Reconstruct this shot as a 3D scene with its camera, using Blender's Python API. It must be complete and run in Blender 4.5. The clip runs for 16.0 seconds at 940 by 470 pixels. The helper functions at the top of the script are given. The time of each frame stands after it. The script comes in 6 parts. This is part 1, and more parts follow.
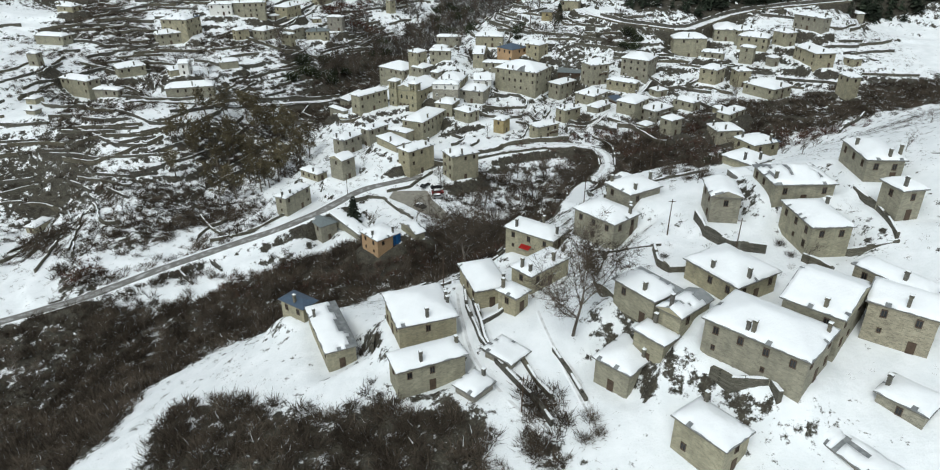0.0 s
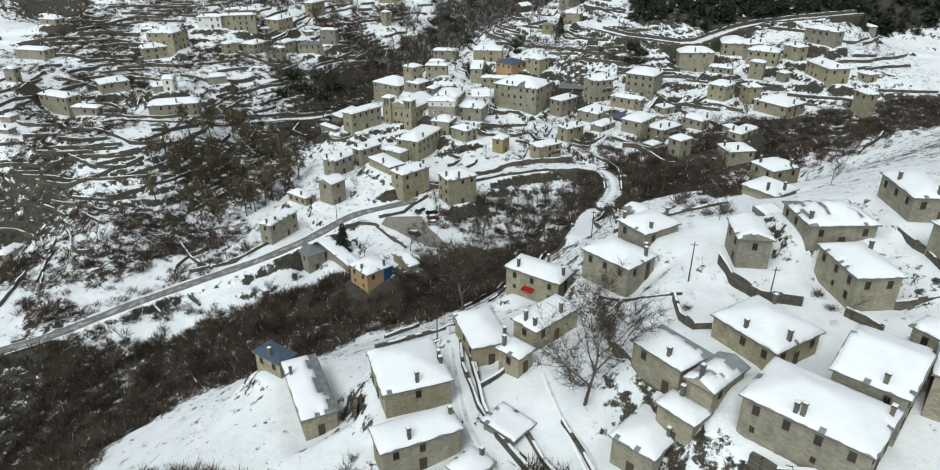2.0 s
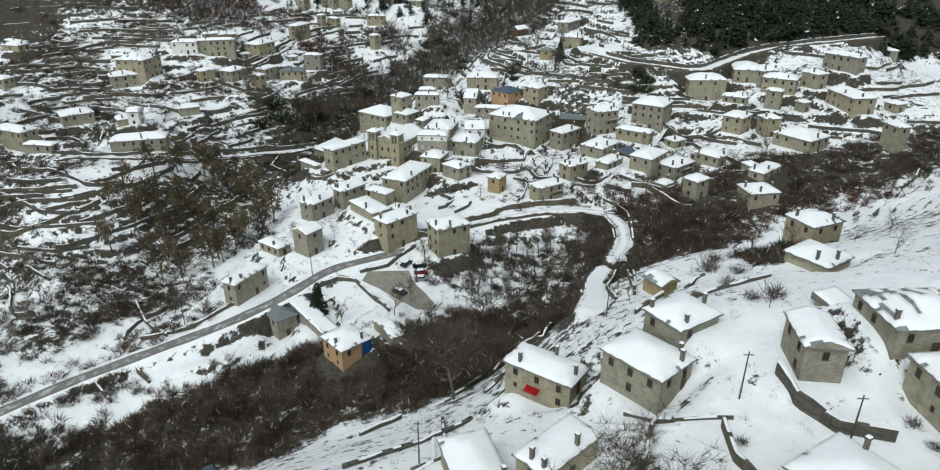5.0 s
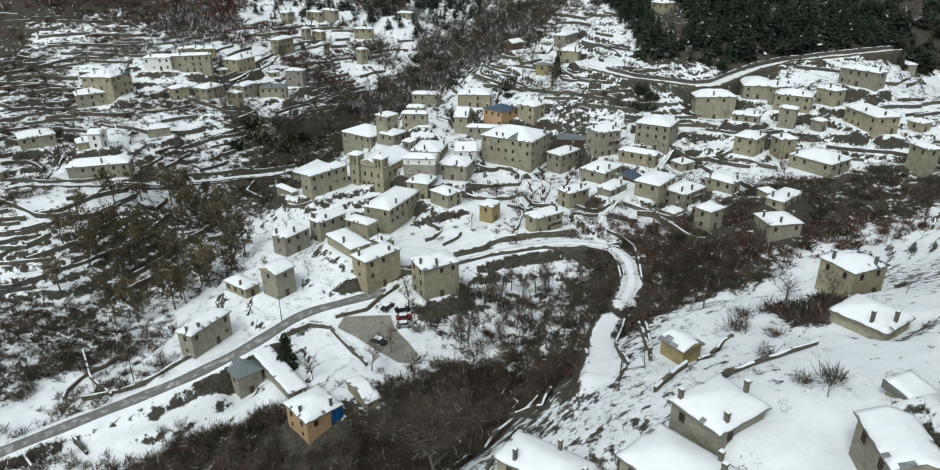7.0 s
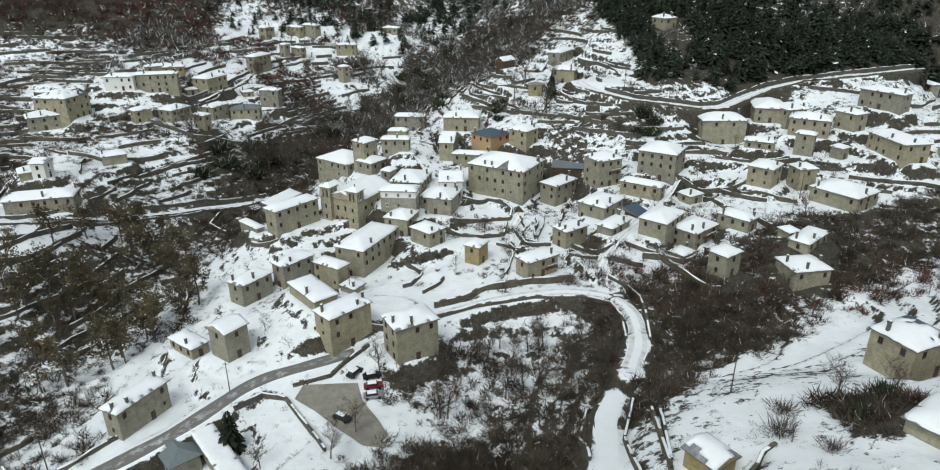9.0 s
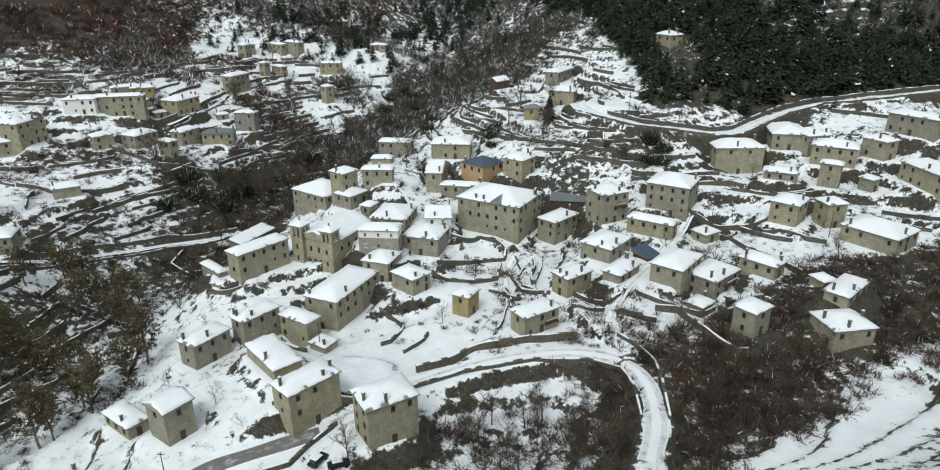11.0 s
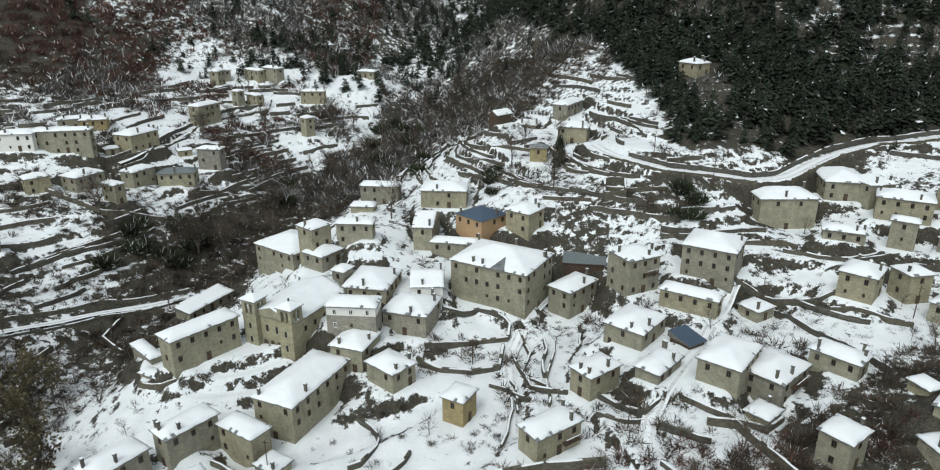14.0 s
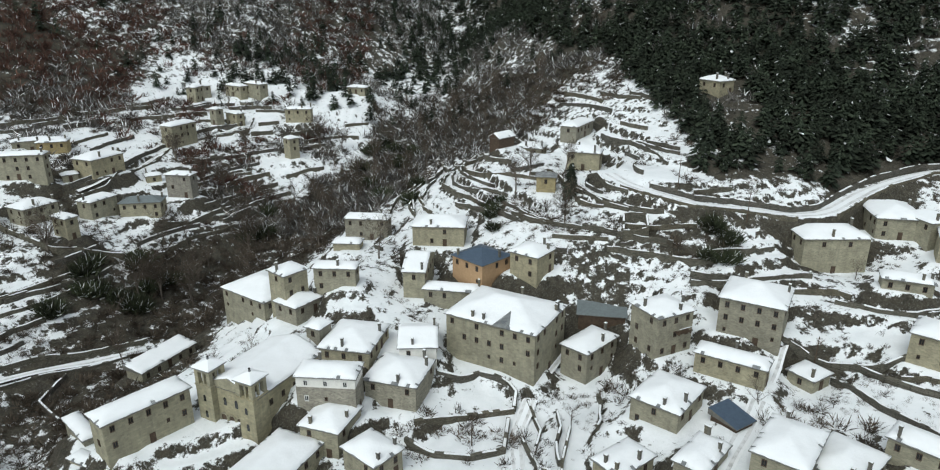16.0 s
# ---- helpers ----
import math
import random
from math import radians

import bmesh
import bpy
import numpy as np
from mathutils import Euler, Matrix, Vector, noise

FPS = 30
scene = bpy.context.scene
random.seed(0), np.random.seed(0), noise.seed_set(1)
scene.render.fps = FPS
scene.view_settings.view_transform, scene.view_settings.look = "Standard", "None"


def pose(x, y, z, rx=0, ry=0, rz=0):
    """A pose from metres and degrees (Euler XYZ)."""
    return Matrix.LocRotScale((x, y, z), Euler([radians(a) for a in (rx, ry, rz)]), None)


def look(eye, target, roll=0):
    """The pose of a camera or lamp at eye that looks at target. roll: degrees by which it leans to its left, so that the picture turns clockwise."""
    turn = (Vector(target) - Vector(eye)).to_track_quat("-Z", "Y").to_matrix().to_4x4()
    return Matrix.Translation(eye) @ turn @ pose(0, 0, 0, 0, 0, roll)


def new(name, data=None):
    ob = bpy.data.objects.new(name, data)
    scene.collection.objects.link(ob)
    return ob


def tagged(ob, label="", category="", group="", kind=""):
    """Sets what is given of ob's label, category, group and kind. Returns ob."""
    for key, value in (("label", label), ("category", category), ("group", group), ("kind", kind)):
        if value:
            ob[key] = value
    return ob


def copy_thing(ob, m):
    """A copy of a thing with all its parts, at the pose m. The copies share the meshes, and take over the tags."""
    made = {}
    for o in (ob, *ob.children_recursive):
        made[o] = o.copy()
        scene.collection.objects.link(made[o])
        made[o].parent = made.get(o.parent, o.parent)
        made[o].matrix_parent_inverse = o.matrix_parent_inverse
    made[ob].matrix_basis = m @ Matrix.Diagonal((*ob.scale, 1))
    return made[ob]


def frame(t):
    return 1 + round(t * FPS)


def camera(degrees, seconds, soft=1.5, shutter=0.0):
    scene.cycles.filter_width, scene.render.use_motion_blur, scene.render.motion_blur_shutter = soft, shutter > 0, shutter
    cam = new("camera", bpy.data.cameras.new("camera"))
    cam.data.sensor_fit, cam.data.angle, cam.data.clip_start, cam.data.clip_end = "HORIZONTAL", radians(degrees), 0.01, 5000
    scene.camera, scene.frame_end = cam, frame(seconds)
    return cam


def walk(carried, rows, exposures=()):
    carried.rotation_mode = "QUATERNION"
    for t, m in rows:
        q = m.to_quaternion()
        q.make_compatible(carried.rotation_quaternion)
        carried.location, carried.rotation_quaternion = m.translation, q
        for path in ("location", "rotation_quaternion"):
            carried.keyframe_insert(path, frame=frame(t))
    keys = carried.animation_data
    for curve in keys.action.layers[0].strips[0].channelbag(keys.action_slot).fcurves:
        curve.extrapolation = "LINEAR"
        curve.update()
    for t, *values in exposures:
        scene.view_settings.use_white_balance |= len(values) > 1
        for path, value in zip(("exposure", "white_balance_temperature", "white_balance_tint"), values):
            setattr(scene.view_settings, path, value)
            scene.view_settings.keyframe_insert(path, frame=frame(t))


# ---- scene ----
# Snowy mountain village in a wooded ravine, flown over by a drone.
cam = camera(69.8, 16.0, 1.1)
PATH = [
    (0, (-2.66, 4.11, 140.32), (-5.74, 48.49, 117.51), -0.35),
    (2.1, (-3.41, 20.59, 139.58), (-6.39, 65.29, 117.37), -0.34),
    (4.2, (-4.21, 39.39, 139.57), (-7.00, 84.43, 118.04), -0.45),
    (6.3, (-3.72, 61.69, 137.72), (-6.31, 107.12, 116.98), -0.52),
    (7.7, (-2.98, 78.71, 136.40), (-5.31, 124.36, 116.12), -0.64),
    (9.2, (-1.22, 98.91, 135.26), (-3.33, 144.85, 115.64), -0.52),
    (11.3, (-0.45, 125.33, 134.06), (-2.30, 171.66, 115.37), -0.54),
    (13.6, (-1.37, 155.76, 132.19), (-3.08, 202.55, 114.65), -0.29),
    (16, (-2.70, 187.87, 131.01), (-4.24, 235.00, 114.39), -0.17),
]
walk(cam, [(t, look(eye, target, roll)) for t, eye, target, roll in PATH], [(0, 0.38, 6260, 3.0), (16, 0.38, 6260, 3.0)])

# ---- light ----
world = bpy.data.worlds.new("world")
scene.world = world
world.use_nodes = True
nt = world.node_tree
bg = nt.nodes["Background"]
sky = nt.nodes.new("ShaderNodeTexSky")
sky.sky_type, sky.sun_disc = "NISHITA", False
sky.sun_elevation, sky.sun_rotation = radians(48), radians(200)
hsv = nt.nodes.new("ShaderNodeHueSaturation")
hsv.inputs["Saturation"].default_value = 0.18
nt.links.new(sky.outputs["Color"], hsv.inputs["Color"])
nt.links.new(hsv.outputs["Color"], bg.inputs["Color"])
bg.inputs["Strength"].default_value = 0.13
sun = new("sun", bpy.data.lights.new("sun", "SUN"))
sun.data.energy, sun.data.angle, sun.data.color = 1.0, radians(25), (1.0, 0.97, 0.92)
sun.matrix_world = look((-60, -120, 200), (0, 0, 0))


# ---- materials ----
def nodes_of(name, rough=0.8, metal=0.0):
    m = bpy.data.materials.new(name)
    m.use_nodes = True
    t = m.node_tree
    b = t.nodes["Principled BSDF"]
    b.inputs["Roughness"].default_value, b.inputs["Metallic"].default_value = rough, metal
    b.inputs["Specular IOR Level"].default_value = 0.25
    return m, t, b


def noise_node(t, scale, detail=4.0, rough=0.6, coords=None):
    n = t.nodes.new("ShaderNodeTexNoise")
    n.inputs["Scale"].default_value, n.inputs["Detail"].default_value, n.inputs["Roughness"].default_value = scale, detail, rough
    if coords is not None:
        t.links.new(coords, n.inputs["Vector"])
    return n.outputs["Fac"]


def ramp(t, src, *stops):
    r = t.nodes.new("ShaderNodeValToRGB")
    e = r.color_ramp.elements
    while len(e) < len(stops):
        e.new(0.5)
    for el, (at, c) in zip(e, stops):
        el.position, el.color = at, (*c, 1) if len(c) == 3 else c
    t.links.new(src, r.inputs["Fac"])
    return r.outputs["Color"]


def grey(t, src, lo, hi):
    return ramp(t, src, (lo, (0, 0, 0)), (hi, (1, 1, 1)))


def blend(t, fac, a, b, mode="MIX"):
    n = t.nodes.new("ShaderNodeMix")
    n.data_type, n.blend_type = "RGBA", mode
    for sock, val in ((n.inputs[0], fac), (n.inputs[6], a), (n.inputs[7], b)):
        if isinstance(val, (int, float)):
            sock.default_value = val
        elif isinstance(val, tuple):
            sock.default_value = (*val, 1)
        else:
            t.links.new(val, sock)
    return n.outputs[2]


def calc(t, op, a, b=0.0):
    n = t.nodes.new("ShaderNodeMath")
    n.operation = op
    for sock, val in ((n.inputs[0], a), (n.inputs[1], b)):
        if isinstance(val, (int, float)):
            sock.default_value = val
        else:
            t.links.new(val, sock)
    return n.outputs[0]


def bump(t, b, height, strength, distance):
    n = t.nodes.new("ShaderNodeBump")
    n.inputs["Strength"].default_value, n.inputs["Distance"].default_value = strength, distance
    t.links.new(height, n.inputs["Height"])
    t.links.new(n.outputs["Normal"], b.inputs["Normal"])


def coords_of(t, kind="Object"):
    return t.nodes.new("ShaderNodeTexCoord").outputs[kind]


def world_at(t):
    return t.nodes.new("ShaderNodeNewGeometry").outputs["Position"]


def snow_mat(name="snow", tint=(0.86, 0.88, 0.90)):
    m, t, b = nodes_of(name, 0.65)
    at = world_at(t)
    c = blend(t, grey(t, noise_node(t, 0.35, 5, 0.6, at), 0.35, 0.75), tint, tuple(v * 0.93 for v in tint))
    t.links.new(c, b.inputs["Base Color"])
    bump(t, b, noise_node(t, 1.6, 6, 0.65, at), 0.35, 0.25)
    return m


def stone_mat(name, light, dark, pale, scale=1.0):
    """Coursed rubble masonry: small stones in uneven courses, damp streaks, pale mortar."""
    m, t, b = nodes_of(name, 0.9)
    at = coords_of(t)
    geo = t.nodes.new("ShaderNodeNewGeometry")
    comb = t.nodes.new("ShaderNodeCombineXYZ")
    sep = t.nodes.new("ShaderNodeSeparateXYZ")
    t.links.new(at, sep.inputs[0])
    t.links.new(calc(t, "ADD", sep.outputs[0], sep.outputs[1]), comb.inputs[0])
    t.links.new(sep.outputs[2], comb.inputs[1])
    br = t.nodes.new("ShaderNodeTexBrick")
    t.links.new(comb.outputs[0], br.inputs["Vector"])
    br.inputs["Scale"].default_value = 1.0
    br.inputs["Brick Width"].default_value, br.inputs["Row Height"].default_value = 0.46 * scale, 0.2 * scale
    br.inputs["Mortar Size"].default_value, br.inputs["Bias"].default_value = 0.018, -0.1
    br.inputs["Color1"].default_value, br.inputs["Color2"].default_value, br.inputs["Mortar"].default_value = (*light, 1), (*dark, 1), (*pale, 1)
    big = blend(t, grey(t, noise_node(t, 0.55, 5, 0.65, at), 0.32, 0.68), (0.74, 0.73, 0.7), (1.12, 1.1, 1.03))
    c = blend(t, 1.0, br.outputs["Color"], big, "MULTIPLY")
    info = t.nodes.new("ShaderNodeObjectInfo")
    c = blend(t, 1.0, c, ramp(t, info.outputs["Random"], (0.0, (0.82, 0.82, 0.86)), (0.5, (1.0, 1.0, 0.97)), (1.0, (1.1, 1.05, 0.93))), "MULTIPLY")
    # damp streaks running down
    st = t.nodes.new("ShaderNodeMapping")
    st.inputs["Scale"].default_value = (1.3, 1.3, 0.12)
    t.links.new(at, st.inputs["Vector"])
    c = blend(t, calc(t, "MULTIPLY", grey(t, noise_node(t, 1.0, 4, 0.6, st.outputs[0]), 0.5, 0.75), 0.35), c, (0.13, 0.127, 0.105))
    t.links.new(c, b.inputs["Base Color"])
    bump(t, b, br.outputs["Fac"], -0.4, 0.025)
    return m


def plain_mat(name, c, rough=0.8, metal=0.0, vary=0.2, scale=1.5):
    m, t, b = nodes_of(name, rough, metal)
    at = world_at(t)
    k = blend(t, grey(t, noise_node(t, scale, 5, 0.65, at), 0.3, 0.7), tuple(v * (1 - vary) for v in c), tuple(min(1, v * (1 + vary)) for v in c))
    k = blend(t, calc(t, "MULTIPLY", grey(t, noise_node(t, scale * 9, 3, 0.6, at), 0.35, 0.7), 0.35), k, tuple(v * 0.6 for v in c))
    t.links.new(k, b.inputs["Base Color"])
    bump(t, b, noise_node(t, scale * 12, 3, 0.6, at), 0.25, 0.03)
    return m


def slate_mat(name, a, c):
    m, t, b = nodes_of(name, 0.6)
    at = world_at(t)
    v = t.nodes.new("ShaderNodeTexVoronoi")
    v.inputs["Scale"].default_value = 1.8
    t.links.new(at, v.inputs["Vector"])
    k = blend(t, v.outputs["Color"], a, c)
    k = blend(t, grey(t, noise_node(t, 0.9, 5, 0.6, at), 0.45, 0.7), k, (0.30, 0.31, 0.31))
    t.links.new(k, b.inputs["Base Color"])
    bump(t, b, v.outputs["Distance"], 0.5, 0.06)
    return m


def ground_mat():
    """Snow on what lies flat; dead grass, stones and earth on banks; leaf litter in the woods."""
    m, t, b = nodes_of("snow_ground", 0.8)
    at = world_at(t)
    geo = t.nodes.new("ShaderNodeNewGeometry")
    sep = t.nodes.new("ShaderNodeSeparateXYZ")
    t.links.new(geo.outputs["Normal"], sep.inputs[0])
    att = t.nodes.new("ShaderNodeAttribute")
    att.attribute_name = "wood"
    snow = blend(t, grey(t, noise_node(t, 0.22, 6, 0.6, at), 0.35, 0.7), (0.86, 0.88, 0.90), (0.74, 0.77, 0.79))
    earth = blend(t, grey(t, noise_node(t, 0.6, 6, 0.7, at), 0.35, 0.65), (0.022, 0.02, 0.014), (0.066, 0.058, 0.042))
    earth = blend(t, grey(t, noise_node(t, 3.0, 4, 0.7, at), 0.5, 0.7), earth, (0.125, 0.12, 0.105))
    n1, n2 = noise_node(t, 0.42, 6, 0.72, at), noise_node(t, 0.07, 4, 0.6, at)
    # how bare: steepness, woods and drifting
    slope = calc(t, "SUBTRACT", 1.0, sep.outputs[2])
    # snow clings to the steep mountainside beyond the village
    pos = t.nodes.new("ShaderNodeSeparateXYZ")
    t.links.new(at, pos.inputs[0])
    far = t.nodes.new("ShaderNodeMapRange")
    far.inputs["From Min"].default_value, far.inputs["From Max"].default_value = 440, 520
    far.inputs["To Min"].default_value, far.inputs["To Max"].default_value = 1.0, 0.38
    t.links.new(pos.outputs[1], far.inputs["Value"])
    slope = calc(t, "MULTIPLY", slope, far.outputs[0])
    # deep drifts on the sheltered spur
    drift = t.nodes.new("ShaderNodeMapRange")
    drift.inputs["From Min"].default_value, drift.inputs["From Max"].default_value = 130, 225
    drift.inputs["To Min"].default_value, drift.inputs["To Max"].default_value = 0.5, 1.0
    t.links.new(pos.outputs[1], drift.inputs["Value"])
    slope = calc(t, "MULTIPLY", slope, drift.outputs[0])
    bare = calc(t, "MULTIPLY", slope, 2.9)
    bare = calc(t, "ADD", bare, calc(t, "MULTIPLY", att.outputs["Fac"], 0.64))
    bare = calc(t, "ADD", bare, calc(t, "MULTIPLY", calc(t, "SUBTRACT", n1, 0.5), 2.6))
    bare = calc(t, "ADD", bare, calc(t, "MULTIPLY", calc(t, "SUBTRACT", n2, 0.5), 0.7))
    f = grey(t, bare, 0.40, 0.56)
    c = blend(t, f, snow, earth)
    t.links.new(c, b.inputs["Base Color"])
    bump(t, b, noise_node(t, 0.9, 7, 0.7, at), 0.5, 0.5)
    return m


def twig_mat(name, a, c, snow=0.0):
    m, t, b = nodes_of(name, 0.9)
    geo = t.nodes.new("ShaderNodeNewGeometry")
    r = geo.outputs["Random Per Island"]
    k = ramp(t, r, (0.0, a), (1.0 - snow - 0.01 if snow else 1.0, c), *(((1.0 - snow, (0.75, 0.77, 0.79)),) if snow else ()))
    # thickets differ from patch to patch
    patch = ramp(t, noise_node(t, 0.13, 3, 0.6, geo.outputs["Position"]), (0.32, (0.55, 0.53, 0.5)), (0.5, (1.0, 1.0, 1.0)), (0.68, (1.75, 1.75, 1.72)))
    k = blend(t, 1.0, k, patch, "MULTIPLY")
    t.links.new(k, b.inputs["Base Color"])
    return m


CHIMNEY_STONE = stone_mat("sooty_stone", (0.17, 0.165, 0.15), (0.1, 0.097, 0.09), (0.15, 0.147, 0.135))
SNOW = snow_mat()
SNOW_GROUND = ground_mat()
STONE = stone_mat("rubble_stone", (0.35, 0.335, 0.268), (0.235, 0.225, 0.178), (0.33, 0.318, 0.265))
STONE_YELLOW = stone_mat("yellow_stone", (0.34, 0.285, 0.165), (0.25, 0.21, 0.12), (0.34, 0.3, 0.21))
STONE_GREY = stone_mat("grey_stone", (0.36, 0.343, 0.295), (0.2, 0.19, 0.162), (0.38, 0.365, 0.32))
ASHLAR = stone_mat("ashlar_stone", (0.36, 0.343, 0.262), (0.275, 0.262, 0.2), (0.30, 0.288, 0.232), 1.7)
DRY_STONE = stone_mat("dry_stone", (0.15, 0.143, 0.124), (0.075, 0.072, 0.062), (0.045, 0.043, 0.038))
WHITE_PLASTER = plain_mat("white_plaster", (0.72, 0.71, 0.67), 0.85, vary=0.08)
OCHRE_PLASTER = plain_mat("ochre_plaster", (0.42, 0.28, 0.16), 0.85, vary=0.12)
SLATE = slate_mat("slate_roof", (0.13, 0.14, 0.15), (0.21, 0.22, 0.22))
GREY_SLATE = slate_mat("pale_slate_roof", (0.2, 0.215, 0.22), (0.27, 0.285, 0.29))
BLUE_METAL = plain_mat("blue_metal_sheet", (0.085, 0.12, 0.17), 0.45, 0.3, 0.15)
GREY_METAL = plain_mat("grey_metal_sheet", (0.2, 0.23, 0.235), 0.45, 0.3, 0.15)
WOOD = plain_mat("dark_timber", (0.085, 0.06, 0.042), 0.75, vary=0.3)
FASCIA = plain_mat("grey_slate_edge", (0.16, 0.155, 0.14), 0.8, vary=0.3)
WHITE_WOOD = plain_mat("white_painted_wood", (0.7, 0.7, 0.67), 0.6, vary=0.06)
IRON = plain_mat("dark_iron", (0.03, 0.03, 0.03), 0.5, 0.6)
GRAVEL = plain_mat("bare_gravel", (0.25, 0.235, 0.2), 0.85, vary=0.25, scale=0.4)
RED_CLOTH = plain_mat("red_cloth", (0.5, 0.03, 0.025), 0.8, vary=0.1)
BLUE_TARP = plain_mat("blue_tarpaulin", (0.03, 0.16, 0.42), 0.5, vary=0.12)
RUBBER = plain_mat("black_rubber", (0.02, 0.02, 0.02), 0.8)
GLASS, gt, gb = nodes_of("dark_window_glass", 0.12)
gb.inputs["Base Color"].default_value = (0.02, 0.023, 0.025, 1)
gb.inputs["Specular IOR Level"].default_value = 0.5
BARK = twig_mat("bare_bark", (0.075, 0.062, 0.05), (0.15, 0.13, 0.11))
TWIG = twig_mat("bare_twigs", (0.042, 0.033, 0.025), (0.105, 0.084, 0.064), 0.003)
TWIG_OAK = twig_mat("withered_oak_twigs", (0.06, 0.05, 0.03), (0.14, 0.116, 0.068), 0.01)
TWIG_RED = twig_mat("russet_twigs", (0.045, 0.026, 0.02), (0.125, 0.066, 0.05), 0.03)
TWIG_GREY = twig_mat("grey_frosted_twigs", (0.06, 0.056, 0.05), (0.17, 0.16, 0.15), 0.12)
NEEDLE = twig_mat("pine_needles", (0.012, 0.018, 0.011), (0.036, 0.046, 0.03), 0.001)
IVY = twig_mat("dark_evergreen_leaves", (0.02, 0.027, 0.014), (0.055, 0.062, 0.035), 0.05)


# ---- lie of the land ----
PLOTS = {}


def plot(name, x, y, z, w, d, h, rot, ground=True, **style):
    """A building's plot: middle, ground height, eave rectangle, eave height over the ground, turn."""
    PLOTS[name] = dict(x=x, y=y, z=z, w=w, d=d, h=h, rot=rot, ground=ground, **style)


plot("hotel", 0.9, 322.7, 55.5, 17.1, 22.1, 10.7, 62.1, wall='ashlar', storeys=3, chimneys=6, category='inn', dormer=-3.0)
plot("school", -66.6, 292.1, 53.9, 16.9, 6.4, 7.8, 51.7, wall='ashlar', storeys=2, chimneys=0, frames='wood', category='school')
plot("white", -33.4, 299.8, 58.4, 6.6, 12.3, 5.7, 86.6, wall='white', frames='white', chimneys=1, plinth=3.4)
plot("h4", -20.9, 307.0, 54.4, 11.6, 11.7, 5.6, 75.6, wall='grey')
plot("h5", -32.4, 294.7, 55.3, 9.7, 8.8, 2.0, 72.3)
plot("h6", -23.4, 287.4, 51.0, 7.5, 9.2, 4.8, 50.5)
plot("h7", -41.4, 282.9, 46.0, 20.9, 10.6, 8.5, 67.7)
plot("h8", -60.0, 267.4, 48.4, 11.4, 6.0, 5.8, 53.6)
plot("h9", -49.6, 269.2, 44.6, 5.5, 10.4, 7.6, 59.8)
plot("h10", -69.4, 258.3, 46.5, 11.0, 6.6, 6.3, 58.4)
plot("h12", -38.0, 233.7, 52.1, 12.5, 7.1, 5.8, 47.9)
plot("h14", -64.4, 229.5, 47.2, 7.1, 7.2, 7.7, 56.8, kind='gable')
plot("h15", -77.1, 234.6, 44.5, 5.5, 10.2, 3.0, 56.3)
plot("h16", -21.5, 229.1, 49.0, 11.2, 8.5, 8.9, 32.4)
plot("h17", -76.9, 209.0, 43.5, 13.3, 5.3, 6.7, 66.9)
plot("h18", -65.1, 200.0, 35.6, 6.7, 9.5, 8.2, 44.4, roof='grey', bare='all', category='shed', chimneys=0)
plot("h19", -40.7, 176.2, 48.9, 8.6, 8.9, 3.2, 45.8, wall='ochre')
plot("h20", -8.0, 276.5, 49.7, 6.4, 5.6, 5.8, 62.2, wall='yellow')
plot("h21", 9.2, 265.2, 51.7, 11.3, 6.3, 5.3, 36.2, balcony=[3.6, 2.5, 2.2])
plot("h22", 19.7, 282.0, 53.4, 9.6, 6.5, 5.5, 39.3)
plot("h23", 32.3, 281.6, 58.0, 10.5, 6.0, 2.4, 49.1)
plot("h24", 30.9, 298.8, 56.8, 12.5, 10.2, 4.2, 51.8)
plot("h25", 45.3, 307.0, 59.6, 5.7, 14.3, 4.6, 58.0)
plot("h26", 53.9, 320.5, 63.7, 13.0, 13.5, 8.1, 61.0, storeys=3)
plot("h27", 33.8, 318.6, 60.1, 10.2, 9.5, 9.2, 27.8, storeys=3, balcony=[3.2, 1.8, 5.0])
plot("h28", 19.2, 320.5, 52.7, 12.4, 7.6, 7.4, 47.4)
plot("h31", -4.9, 343.3, 66.2, 11.0, 11.2, 4.9, 46.0, wall='ochre', roof='blue', bare='all')
plot("h32", 7.4, 340.3, 68.1, 8.8, 8.5, 5.5, 54.6)
plot("h33", -16.6, 362.8, 67.7, 10.1, 14.8, 5.5, 87.3)
plot("h34", -39.4, 378.4, 62.8, 5.8, 13.8, 6.6, 84.2)
plot("h35", -39.6, 336.2, 67.2, 4.9, 10.9, 3.6, 88.1)
plot("h36", -61.8, 348.3, 53.8, 14.9, 17.7, 6.1, 56.2, ground=False)
plot("h36b", -48.3, 332.2, 59.2, 8.9, 8.0, 4.6, 57.7)
plot("h37", -50.7, 334.0, 69.2, 7.4, 7.1, 1.4, 51.2, ground=False)
plot("h38", -39.6, 317.1, 62.3, 5.0, 4.4, 2.6, 65.6, chimneys=0)
plot("h39", -31.7, 315.9, 59.9, 13.6, 11.8, 2.9, 79.8)
plot("h42", -18.1, 317.3, 59.2, 11.4, 8.7, 3.1, 93.9, kind='cross', wall='white')
plot("h43", -11.7, 337.1, 60.1, 14.5, 5.2, 4.9, -9.1)
plot("h44", -20.7, 344.5, 61.7, 14.4, 6.2, 6.9, 85.3, kind='cross')
plot("h45", -42.9, 365.3, 64.5, 5.1, 8.4, 1.9, 85.6)
plot("h46a", 46.1, 281.4, 57.8, 13.1, 9.2, 5.1, 53.2)
